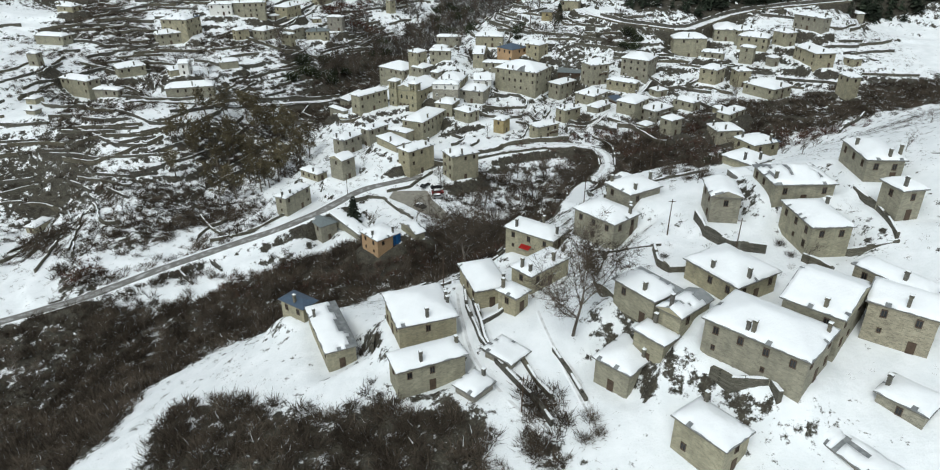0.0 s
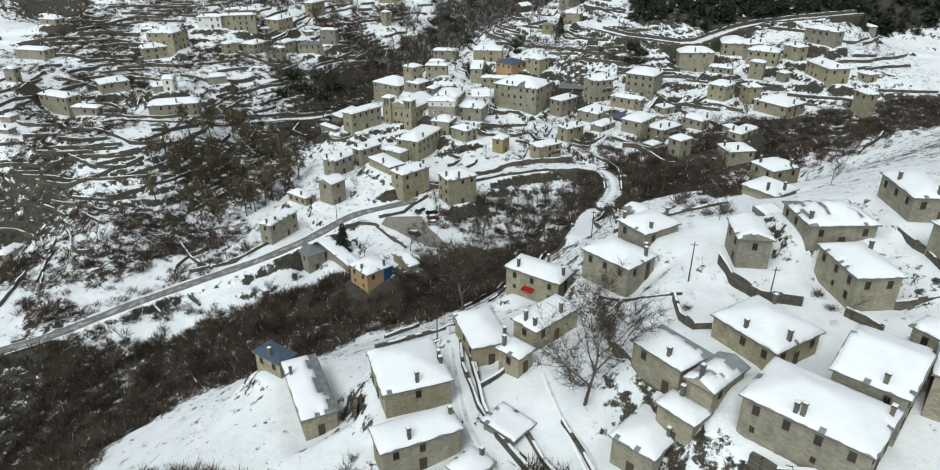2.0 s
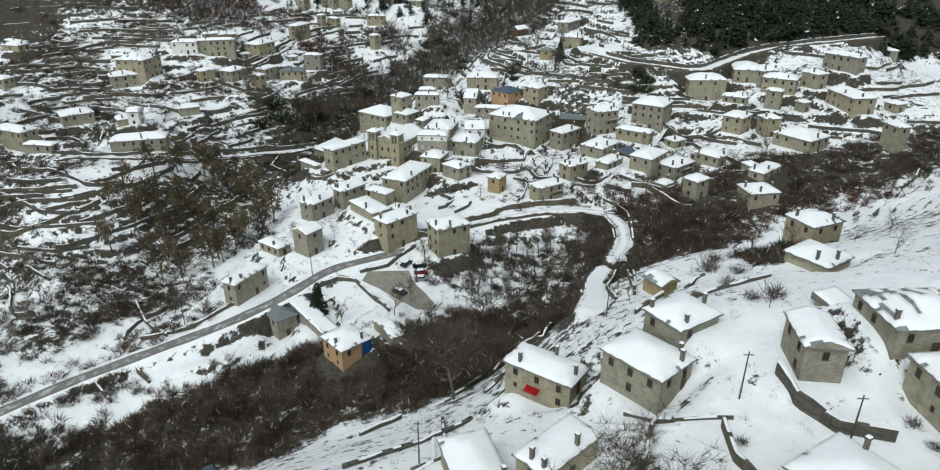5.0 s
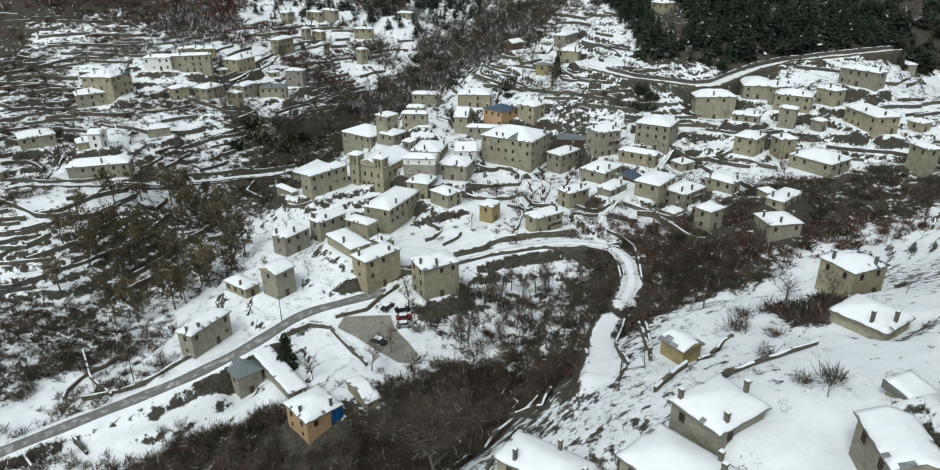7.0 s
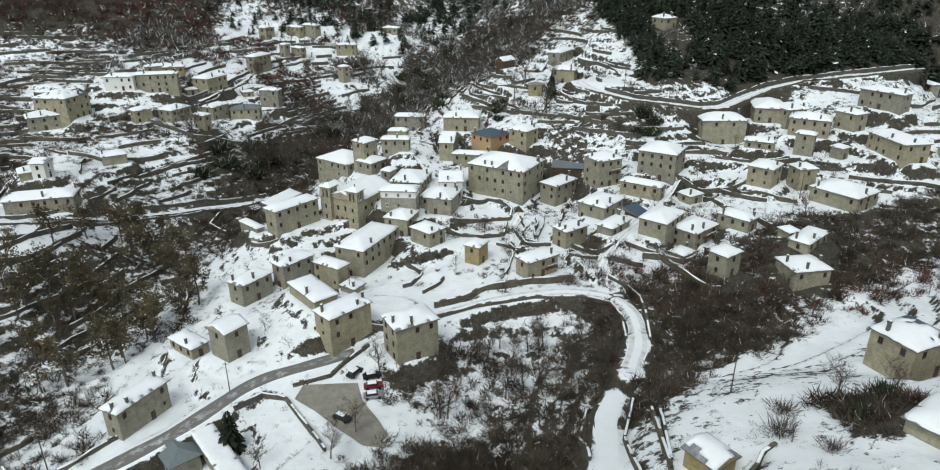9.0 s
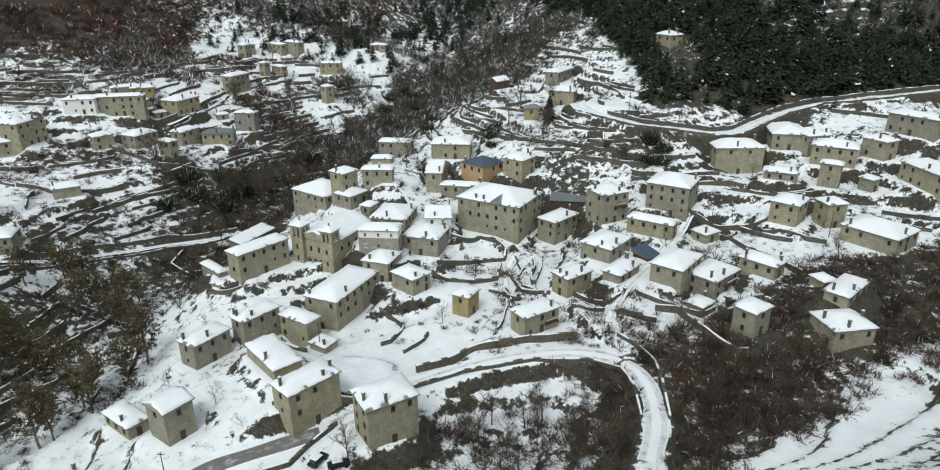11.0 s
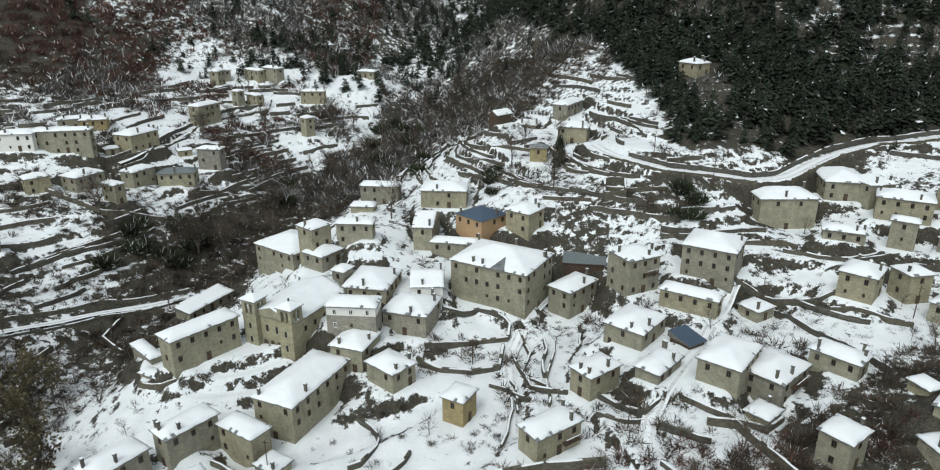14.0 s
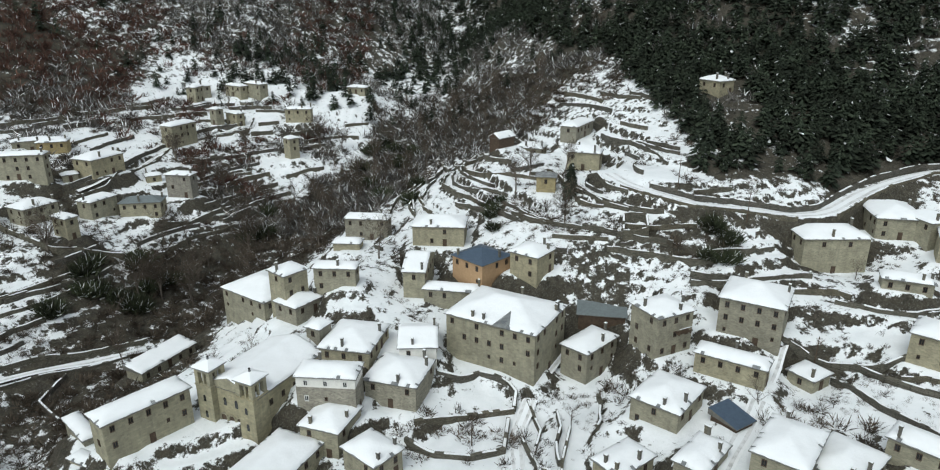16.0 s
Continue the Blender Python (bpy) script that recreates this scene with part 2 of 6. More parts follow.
plot("h46b", 55.7, 281.3, 55.4, 12.3, 9.3, 4.4, 43.0, balcony=[4.5, 0.5, 2.2])
plot("h47", 68.1, 281.9, 59.2, 6.4, 10.3, 3.7, 44.3)
plot("h48", 61.4, 308.3, 57.3, 6.7, 6.4, 2.9, 33.7)
plot("h49", 56.8, 256.3, 56.8, 7.0, 6.2, 6.1, 38.3)
plot("h51", 83.5, 306.5, 64.1, 9.5, 8.5, 6.4, 50.0)
plot("h52", 97.0, 309.9, 61.7, 7.0, 7.0, 7.2, 12.2)
plot("h53", 104.8, 297.2, 61.2, 13.0, 15.7, 4.6, 37.0)
plot("h54", 88.3, 326.5, 70.6, 5.7, 10.6, 2.5, 67.6)
plot("h55", 104.2, 328.0, 67.6, 4.7, 6.9, 7.6, 56.5)
plot("h56a", 81.5, 349.8, 66.3, 16.9, 11.5, 9.2, 1.5)
plot("h57", 106.9, 351.5, 71.2, 8.7, 10.3, 7.9, 13.3, ground=False)
plot("h58", 110.1, 339.7, 71.7, 14.1, 9.2, 6.3, -27.8)
plot("h59", 123.2, 338.2, 74.2, 7.0, 9.0, 6.1, 29.4)
plot("h60", 137.0, 344.8, 80.0, 16.4, 6.6, 6.4, -55.9)
plot("h61", 130.8, 319.8, 70.2, 10.0, 18.4, 5.7, 9.4)
plot("h62", 115.1, 325.3, 67.2, 4.6, 5.2, 4.0, 32.1)
plot("h64", 147.2, 317.7, 69.3, 6.1, 6.3, 3.5, 25.7, ground=False)
plot("h65", 135.4, 291.8, 66.8, 5.5, 8.6, 4.4, 12.4, ground=False)
plot("h66", 173.5, 384.0, 72.9, 4.6, 14.1, 9.4, 6.1)
plot("h69", 73.7, 423.9, 99.6, 7.7, 9.9, 4.9, 31.2, ground=False)
plot("h70", 26.6, 396.4, 80.2, 8.2, 10.9, 5.7, 74.1)
plot("h71", 11.4, 423.3, 76.5, 7.9, 10.0, 5.0, 69.4)
plot("h72", 26.9, 421.3, 85.5, 16.6, 6.7, 4.6, 61.5)
plot("h73", 13.2, 377.2, 78.2, 5.6, 6.3, 4.6, 82.6, wall='yellow', bare='all', chimneys=0)
plot("h76", -85.6, 461.3, 68.2, 5.3, 5.5, 8.4, 48.5, kind='hip', storeys=3)
plot("h77", -129.5, 455.9, 74.6, 13.8, 6.8, 8.7, 69.4)
plot("h81", -89.0, 488.1, 78.5, 12.3, 5.2, 6.0, 1.1)
plot("h82", -136.2, 491.2, 87.0, 8.0, 5.2, 6.7, 83.6)
plot("h88", -155.1, 393.7, 76.4, 20.1, 5.2, 8.0, 11.7)
plot("h89", -138.0, 411.2, 73.9, 13.8, 9.7, 6.2, 69.4)
plot("h90", -142.0, 379.7, 67.1, 11.5, 8.9, 5.2, 64.7)
plot("h91", -129.2, 391.7, 65.0, 10.7, 6.9, 5.8, 69.6)
plot("h92", -117.5, 397.6, 63.9, 13.6, 8.0, 4.6, 10.7, roof='grey', bare='all')
plot("h93", -125.9, 369.3, 66.0, 4.6, 7.5, 5.9, 62.3)
plot("h94", -109.7, 410.6, 66.1, 10.0, 5.2, 8.0, -6.4, wall='grey')
plot("h95", -182.6, 366.8, 71.4, 14.6, 15.7, 8.9, 82.8, roof='blue', bare='half')
plot("h96", -147.2, 292.6, 58.5, 20.7, 9.2, 5.1, 17.9, chimneys=3)
plot("h97", -154.7, 306.5, 66.0, 6.9, 5.2, 4.5, 97.4, wall='white', kind='cross')
plot("h99", -181.1, 289.1, 48.2, 6.2, 13.5, 8.0, 82.6)
plot("N1", -18.5, 103.0, 70.9, 11.0, 11.7, 4.6, 23.1)
plot("N2", -15.7, 90.6, 68.8, 12.2, 5.7, 5.5, 27.3)
plot("N3", -36.4, 107.5, 62.7, 6.2, 16.7, 4.5, 28.4, bare='right', pitch=0.3)
plot("N4", -45.4, 116.8, 63.3, 4.4, 7.4, 3.4, 59.2, roof='blue', bare='all')
plot("N5", -7.8, 114.0, 71.5, 7.1, 11.1, 4.0, 21.8)
plot("N6", 2.9, 114.4, 74.5, 11.3, 5.8, 4.0, 46.1)
plot("N6b", -2.1, 105.6, 75.2, 4.3, 4.9, 2.3, 49.7, ground=False)
plot("N7", -3.0, 94.2, 72.3, 5.3, 6.4, 0.6, 51.2, ground=False, wall='grey', category='shed', chimneys=0, windows=False, kind='shed', pitch=0.1)
plot("N8", 2.7, 139.4, 66.9, 6.8, 13.0, 5.9, 57.7)
plot("N9", 16.5, 129.6, 76.2, 8.6, 11.0, 6.0, 43.7)
plot("N10", 19.3, 89.0, 78.5, 4.2, 6.2, 2.6, 43.1)
plot("N11", 15.7, 89.5, 71.9, 9.4, 6.9, 4.8, 49.2)
plot("N12", 19.1, 97.6, 80.6, 6.8, 9.1, 3.8, 38.6, bare='right', roof='greyslate')
plot("N13", 33.5, 102.9, 81.5, 10.3, 11.5, 3.8, 34.2)
plot("N14", 33.6, 84.6, 80.3, 10.5, 15.2, 6.0, 49.1, storeys=2, chimneys=3)
plot("N15", 43.9, 91.5, 83.9, 13.1, 9.2, 3.8, 49.9, ground=False, kind='cross')
plot("N17", 54.5, 94.1, 88.5, 4.8, 11.6, 0.7, 35.1, ground=False, wall='grey')
plot("N18", 51.3, 116.0, 83.0, 7.9, 11.7, 6.0, 7.1)
plot("N19", 37.5, 126.0, 83.7, 6.2, 9.0, 5.5, -3.8, kind='cross', storeys=2)
plot("N20", 51.4, 128.9, 88.7, 12.1, 10.8, 2.5, 5.3, bare='streaks')
plot("N22", 66.6, 132.2, 90.8, 7.5, 12.2, 4.5, -0.8)
plot("N24", 68.0, 196.6, 67.9, 10.1, 8.9, 7.3, 25.9, roof='blue', bare='half')
plot("N26", 22.7, 136.9, 83.3, 9.3, 7.9, 1.7, 35.0)
plot("N27", 26.9, 168.2, 70.5, 5.3, 5.7, 3.1, 35.0, wall='yellow', bare='patches', kind='cross', chimneys=0, windows=False, category='barn')
plot("N32", 24.4, 73.7, 72.0, 6.3, 8.7, 5.6, 40.5, ground=False, storeys=3)
plot("h50a", 81.4, 265.5, 62.2, 12.9, 6.1, 1.3, 44.6)
plot("h50b", 77.0, 256.2, 57.8, 10.6, 9.7, 1.8, 11.4, ground=False, wall='grey')
plot("k1", -50.3, 247.5, 51.0, 5.5, 11.0, 1.3, 50.0, chimneys=1)
plot("k2", -83.2, 331.4, 46.0, 17.0, 6.2, 2.5, 67.0, kind='shed', chimneys=0)
plot("k3", -82.1, 296.5, 51.2, 3.4, 11.4, 1.5, 49.3, chimneys=0)
plot("k4", -76.1, 288.5, 48.8, 3.4, 8.6, 2.4, 65.7, ground=False, category='shed', chimneys=0)
plot("k6", 78.6, 271.0, 60.9, 4.6, 5.2, 2.0, 19.6, ground=False)
plot("h88b", -168.7, 389.6, 78.2, 13.2, 7.0, 6.0, 7.8, wall='white')
plot("h98", -166.0, 419.2, 81.6, 12.6, 5.2, 2.3, 34.9)
plot("h83", -142.3, 512.4, 86.1, 4.6, 11.8, 5.7, 51.1)
plot("h84", -123.4, 507.3, 87.2, 4.6, 12.5, 5.1, 56.0)
plot("h84b", -113.0, 505.5, 88.0, 12.2, 5.2, 5.5, -36.5)
plot("h79", -120.1, 472.8, 80.0, 4.6, 5.2, 6.7, 59.5)
plot("h80", -113.4, 476.0, 79.2, 4.6, 9.2, 5.3, 52.7)
plot("h85", -116.7, 500.3, 83.0, 4.6, 5.9, 2.6, 55.0, chimneys=0)
plot("h87", -67.4, 517.4, 87.3, 10.5, 5.2, 3.1, -21.3)
plot("h86", -99.6, 567.3, 95.7, 8.4, 5.2, 3.9, 69.3)
plot("h101", -203.7, 301.4, 55.9, 7.8, 18.4, 8.1, 69.4)
plot("h100", -173.4, 273.5, 63.6, 4.6, 12.1, 3.1, 84.0)
plot("L4", -245.4, 351.0, 69.2, 7.4, 18.4, 4.6, 79.2)
plot("L5", -271.0, 407.2, 77.5, 4.8, 17.2, 4.0, 63.3)
plot("L9", -178.4, 218.2, 28.4, 9.3, 5.2, 2.6, 81.2)
plot("N21", 55.0, 165.3, 79.1, 8.7, 9.4, 2.1, 36.8)
plot("s1", 41.3, 293.6, 57.0, 5.5, 6.4, 2.2, 33.5, ground=False, kind='shed', roof='blue', bare='all', wall='wood', category='shed', chimneys=0, windows=False)
plot("h29", 23.5, 332.6, 58.3, 11.5, 10.4, 4.1, -8.1, ground=False, kind='shed', roof='grey', bare='all', wall='wood', category='shed', chimneys=0, windows=False)
plot("N33", 41.6, 72.3, 69.1, 13.6, 5.2, 6.9, -58.8, ground=False, wall='grey', bare='patches', storeys=2, kind='gable')
plot("N34", 50.4, 77.3, 79.1, 6.9, 6.1, 1.6, -47.9, ground=False, wall='grey')
plot("N16", 53.9, 89.3, 84.5, 9.5, 8.5, 3.7, -32.9, ground=False, wall='grey', kind='gable')
plot("h40", -29.2, 344.9, 59.2, 5.5, 11.6, 1.3, 33.9, ground=False)
plot("h41", -28.5, 330.8, 59.2, 4.6, 5.2, 1.0, 67.7, ground=False, kind='gable', chimneys=0)
plot("barn", 0.8, 408.3, 84.5, 8.2, 5.2, 3.3, 45.3, wall='wood', kind='gable', category='barn', chimneys=0, windows=False, pitch=0.6)
plot("k8", 45.1, 136.4, 85.9, 4.6, 6.0, 1.3, 24.8, ground=False, kind='shed', category='shed', chimneys=0)
plot("L7", -207.1, 273.2, 60.2, 5.8, 5.5, 2.4, 83.7)
plot("L7b", -198.7, 259.7, 59.8, 4.6, 5.2, 1.8, 80.7)
plot("L10", -250.6, 378.5, 81.7, 7.6, 11.6, 2.7, 76.2)
plot("L8", -223.5, 303.1, 69.3, 4.6, 5.8, 5.6, 85.7)
plot("h12b", -48.3, 245.3, 53.5, 7.2, 14.6, 2.9, 42.8, chimneys=1, windows=False, pitch=0.2)
plot("h9b", -42.5, 263.6, 46.3, 5.3, 6.0, 1.9, 59.9, chimneys=1, windows=False)
plot("h46c", 50.6, 272.5, 53.2, 6.2, 5.5, 2.2, 42.8, chimneys=1, windows=False)
plot("N7b", -7.9, 86.9, 70.3, 5.3, 4.8, 1.6, 51.6, wall='grey', windows=False, chimneys=1)
plot("N12b", 23.9, 92.3, 82.6, 8.6, 4.7, 1.8, 43.9, kind='gable', bare='half', roof='greyslate')
plot("h18b", -55.4, 198.0, 41.6, 4.8, 20.4, 2.6, 42.6, kind='shed', chimneys=0, windows=False, category='shed', pitch=0.08)
plot("h19b", -32.4, 183.8, 47.9, 3.8, 9.9, 2.2, 38.7, kind='gable', chimneys=0, windows=False, pitch=0.25)
plot("h56b", 101.4, 358.2, 73.1, 12.4, 16.0, 5.5, -10.6, storeys=2)
plot("N23", 65.5, 117.5, 88.4, 5.3, 5.9, 5.8, 14.6)
plot("m0", -159.0, 420.7, 79.1, 10.3, 7.2, 4.3, 20.5, wall='yellow')
plot("m1", -143.9, 403.0, 73.3, 5.5, 4.5, 2.5, 39.8)
plot("m2", -123.4, 418.2, 69.3, 5.8, 4.5, 2.4, 34.4)
plot("m3", -152.0, 370.3, 68.6, 8.1, 6.1, 5.2, 45.4)
plot("m4", -192.5, 325.4, 59.7, 13.4, 10.0, 4.6, 41.2)
plot("m5", -158.2, 307.0, 64.9, 10.0, 7.5, 2.7, 37.8)
plot("m6", -145.5, 333.4, 61.8, 9.2, 6.9, 3.5, 33.5)
plot("m7", -187.4, 359.7, 68.2, 12.8, 9.6, 5.6, 37.6)

# ---- lie of the land: lines that the ground follows, (x, y, z) ----
ROAD = [(-163.7, 143.2, 30.4), (-124.9, 161.5, 35.9), (-110.0, 174.6, 37.8), (-91.2, 185.8, 40.9), (-77.3, 194.5, 43.0), (-66.3, 204.1, 44.9), (-55.4, 219.2, 46.8), (-33.5, 229.3, 48.5), (-17.2, 244.0, 49.6),
        (-0.6, 251.2, 50.9), (16.3, 254.3, 51.9), (27.8, 249.3, 53.1), (31.3, 239.6, 53.3), (30.3, 226.6, 53.5), (25.3, 211.7, 56.1)]
LANE = [(21.2, 201.8, 58.0), (17.4, 192.7, 59.9), (15.4, 176.6, 64.7), (12.9, 166.1, 67.2)]
STREAM = [(-188.0, 92.2, 15.2), (-148.3, 115.6, 21.5), (-107.6, 136.1, 29.0), (-64.9, 154.5, 35.7), (-24.1, 170.9, 42.4), (8.7, 189.2, 46.7), (42.5, 225.3, 49.1), (75.3, 249.6, 53.0), (105.2, 267.9, 57.2), (159.9, 280.3, 64.7), (239.5, 285.9, 75.6)]
GORGE = [(-105.0, 178.5, 35.7), (-107.1, 213.6, 36.7), (-108.2, 243.7, 37.5), (-103.3, 270.8, 38.7), (-96.4, 299.0, 40.4), (-92.6, 339.2, 43.3), (-84.9, 379.5, 47.3), (-62.2, 419.9, 54.0), (-40.7, 470.6, 64.1), (-29.5, 541.6, 80.6), (-23.2, 643.8, 117.2), (-16.0, 807.5, 178.5)]
HIGH_ROAD = [(30.4, 376.2, 84.0), (33.9, 364.9, 83.5), (38.2, 360.1, 83.0), (49.6, 355.0, 81.0), (60.1, 356.9, 79.5), (75.1, 354.7, 78.0), (84.3, 357.2, 78.0), (96.8, 367.2, 80.0), (105.7, 372.2, 82.0), (120.5, 377.7, 84.0), (128.9, 374.6, 85.5), (168.9, 382.6, 88.0)]
HILL_ROAD = [(x, y, 0) for x, y in [(-166.6, 269.0), (-162.0, 273.6), (-148.8, 281.6), (-133.7, 293.5), (-123.1, 310.8), (-110.9, 327.6), (-92.5, 343.4)]]
HILL_LANE = [(x, y, 0) for x, y in [(-140.2, 397.6), (-134.7, 404.2), (-133.7, 424.8), (-132.3, 448.1), (-127.1, 463.5), (-117.3, 466.4), (-108.5, 472.6), (-110.4, 484.5)]]
SLOPES = [(4, 238, 45), (-9, 235, 44.5), (17, 238, 45.5), (4, 220, 44), (-14, 218, 43), (-164.7, 239.4, 50.0), (-138.3, 210.0, 42.7), (-132.9, 267.7, 54.7), (-200.1, 249.9, 58.0), (-291.0, 331.0, 75.9), (-231.9, 442.1, 92.1), (-192.2, 482.5, 97.4), (-122.6, 543.1, 106.8), (-305.0, 486.2, 164.9), (-165.9, 647.4, 181.4), (-94.1, 625.1, 140.5),
          (-331.3, 241.5, 87.3), (35.9, 188.3, 67.9), (43.8, 195.4, 67.8), (-65.5, 91.5, 56.2), (-62.5, 102.5, 54.7), (-89.2, 59.1, 49.1), (-29.7, 59.8, 61.4), (24.1, 64.2, 68.9), (42.0, 60.4, 72.3), (61.7, 66.8, 78.8), (84.5, 56.1, 84.3), (20.5, 29.7, 61.1), (108.5, 122.4, 106.6), (119.1, 191.5, 88.1), (159.2, 221.4, 86.0), (218.6, 212.2, 101.0), (-138.4, 57.9, 27.1),
          (57.9, 442.7, 103.6), (117.1, 453.9, 123.4), (197.5, 433.4, 115.8), (297.0, 424.3, 132.3), (94.9, 546.8, 172.5), (-2.8, 563.4, 112.5), (33.2, 708.9, 206.0), (173.1, 609.4, 217.2), (312.9, 569.7, 225.0), (278.7, 322.1, 95.2), (-249.0, 148.5, 35.7), (-319.7, 119.5, 54.5), (-259.0, 711.6, 254.3), (297.4, 104.3, 140.2)]
RAVINE = [(-175, 134), (-110, 143), (-84, 156), (-56, 165), (-32, 174), (-6, 190), (16, 212), (42, 240), (75, 260), (101, 275), (160, 288), (240, 290)]
RAVINE = [(a, b, 0) for a, b in RAVINE]


def along(line, step=12.0):
    out = []
    for a, b in zip(line, line[1:]):
        n = max(1, int(math.dist(a, b) / step))
        out += [tuple(a[k] + (b[k] - a[k]) * i / n for k in range(3)) for i in range(n)]
    return out + [line[-1]]


def rough_hash(x, y, seed=0.0):
    """Smooth pseudo-random field between -1 and 1."""
    return (np.sin(x * 1.0 + 1.7 * np.sin(y * 0.63 + seed)) + np.sin(y * 1.13 + 2.1 * np.sin(x * 0.57 + seed * 1.7)) + np.sin((x + y) * 0.71 + seed * 3.1)) / 3


KNOTS = np.array(SLOPES + along(ROAD) + along(LANE) + along(STREAM, 16) + along(GORGE, 18) + along(HIGH_ROAD) + [(p["x"], p["y"], p["z"]) for p in PLOTS.values() if p["ground"]], float)
NK = len(KNOTS)


def spread(r):
    return np.sqrt(r * r + 144.0)


system = np.zeros((NK + 3, NK + 3))
system[:NK, :NK] = spread(np.linalg.norm(KNOTS[:, None, :2] - KNOTS[None, :, :2], axis=-1)) - 2.5 * np.eye(NK)
system[:NK, NK:] = np.c_[np.ones(NK), KNOTS[:, :2] / 100]
system[NK:, :NK] = system[:NK, NK:].T
COEF = np.linalg.solve(system, np.r_[KNOTS[:, 2], 0, 0, 0])


def smooth(t):
    t = np.clip(t, 0, 1)
    return t * t * (3 - 2 * t)


def to_line(x, y, line):
    """Distance to a line of points, and the line's height there."""
    best, zz = np.full(len(x), 1e9), np.zeros(len(x))
    for a, b in zip(line, line[1:]):
        dx, dy = b[0] - a[0], b[1] - a[1]
        t = np.clip(((x - a[0]) * dx + (y - a[1]) * dy) / (dx * dx + dy * dy), 0, 1)
        r = np.hypot(x - a[0] - t * dx, y - a[1] - t * dy)
        near = r < best
        best, zz = np.where(near, r, best), np.where(near, a[2] + t * (b[2] - a[2]), zz)
    return best, zz


def blob(x, y, cx, cy, rx, ry):
    """1 inside an ellipse, fading to 0 round it."""
    return smooth((1.25 - np.hypot((x - cx) / rx, (y - cy) / ry)) / 0.4)


def brush(x, y):
    """How wooded the ground is, 0 to 1."""
    x, y = x + 5 * rough_hash(x / 9, y / 9, 40.0) + 2.2 * rough_hash(x / 3.1, y / 3.3, 41.0), y + 5 * rough_hash(x / 8, y / 10, 42.0) + 2.2 * rough_hash(x / 3.2, y / 2.9, 43.0)
    s, _ = to_line(x, y, RAVINE)
    g, _ = to_line(x, y, GORGE)
    m = np.maximum(smooth((21 - s) / 9), smooth((25 - g) / 14) * smooth((y - 285) / 25))
    m = np.maximum(m, smooth((-76 - x) / 8) * smooth((150 - y) / 14))
    m = np.maximum(m, smooth((101 - 0.28 * (x + 62) - y) / 7) * smooth((-1 - x) / 6) * smooth((x + 66) / 8))
    m = np.maximum(m, 0.55 * blob(x, y, -112, 264, 21, 34))
    m = np.maximum(m, 0.6 * blob(x, y, 4, 222, 26, 15))
    m = np.maximum(m, 0.7 * blob(x, y, -130, 205, 44, 24) * smooth(0.55 + 1.4 * rough_hash(x / 8, y / 8, 20.0)))
    m = np.maximum(m, 0.7 * blob(x, y, -112, 166, 44, 13) * smooth(0.4 + 1.5 * rough_hash(x / 6, y / 6, 19.0)))
    m = np.maximum(m, 0.6 * blob(x, y, -155, 340, 60, 34) * smooth(0.5 + 1.4 * rough_hash(x / 12, y / 12, 14.0)))
    m = np.maximum(m, 0.38 * blob(x, y, -185, 250, 60, 48) * smooth(0.4 + 1.4 * rough_hash(x / 11, y / 11, 15.0)))
    m = np.maximum(m, blob(x, y, 52, 176, 8, 7))
    m = np.maximum(m, 0.5 * blob(x, y, 4, 78, 4, 5))
    m = np.maximum(m, 0.6 * blob(x, y, -235, 390, 60, 60) * smooth(0.5 + 1.4 * rough_hash(x / 13, y / 10, 16.0)))
    m = np.maximum(m, 0.55 * blob(x, y, -115, 440, 60, 55) * smooth(0.5 + 1.4 * rough_hash(x / 9, y / 8, 17.0)))
    m = np.maximum(m, 0.4 * blob(x, y, 60, 330, 110, 70) * smooth(0.1 + 1.4 * rough_hash(x / 8, y / 7, 18.0)))
    # the wooded mountain: pines over the upper road, bare woods elsewhere
    pines = smooth((x - 50) / 16) * smooth((y - 362 - 0.12 * np.abs(x - 66)) / 10)
    m = np.maximum(m, pines * (1 - 0.6 * smooth((x - 104) / 22) * smooth((y - 404) / 14)))
    m = np.maximum(m, 0.95 * blob(x, y, 67, 375, 15, 11))
    m = np.maximum(m, 0.7 * blob(x, y, 22, 486, 38, 34) * smooth(0.75 + 1.3 * rough_hash(x / 9, y / 8, 22.0)))
    m = np.maximum(m, 0.6 * blob(x, y, 47, 347, 12, 6))
    m = np.maximum(m, smooth((y - 472) / 14) * smooth((70 - np.abs(x - 18)) / 20))
    m = np.maximum(m, smooth((y - 445 + 0.5 * np.abs(x + 20)) / 30) * smooth((40 - np.abs(x + 20)) / 20))
    m = np.maximum(m, smooth((y - 515) / 30))
    m = np.maximum(m, smooth((-x - 150) / 30) * smooth((y - 430) / 40))
    # open snowy bank inside the road's bend
    return m * (1 - 0.42 * blob(x, y, 6, 216, 26, 18))


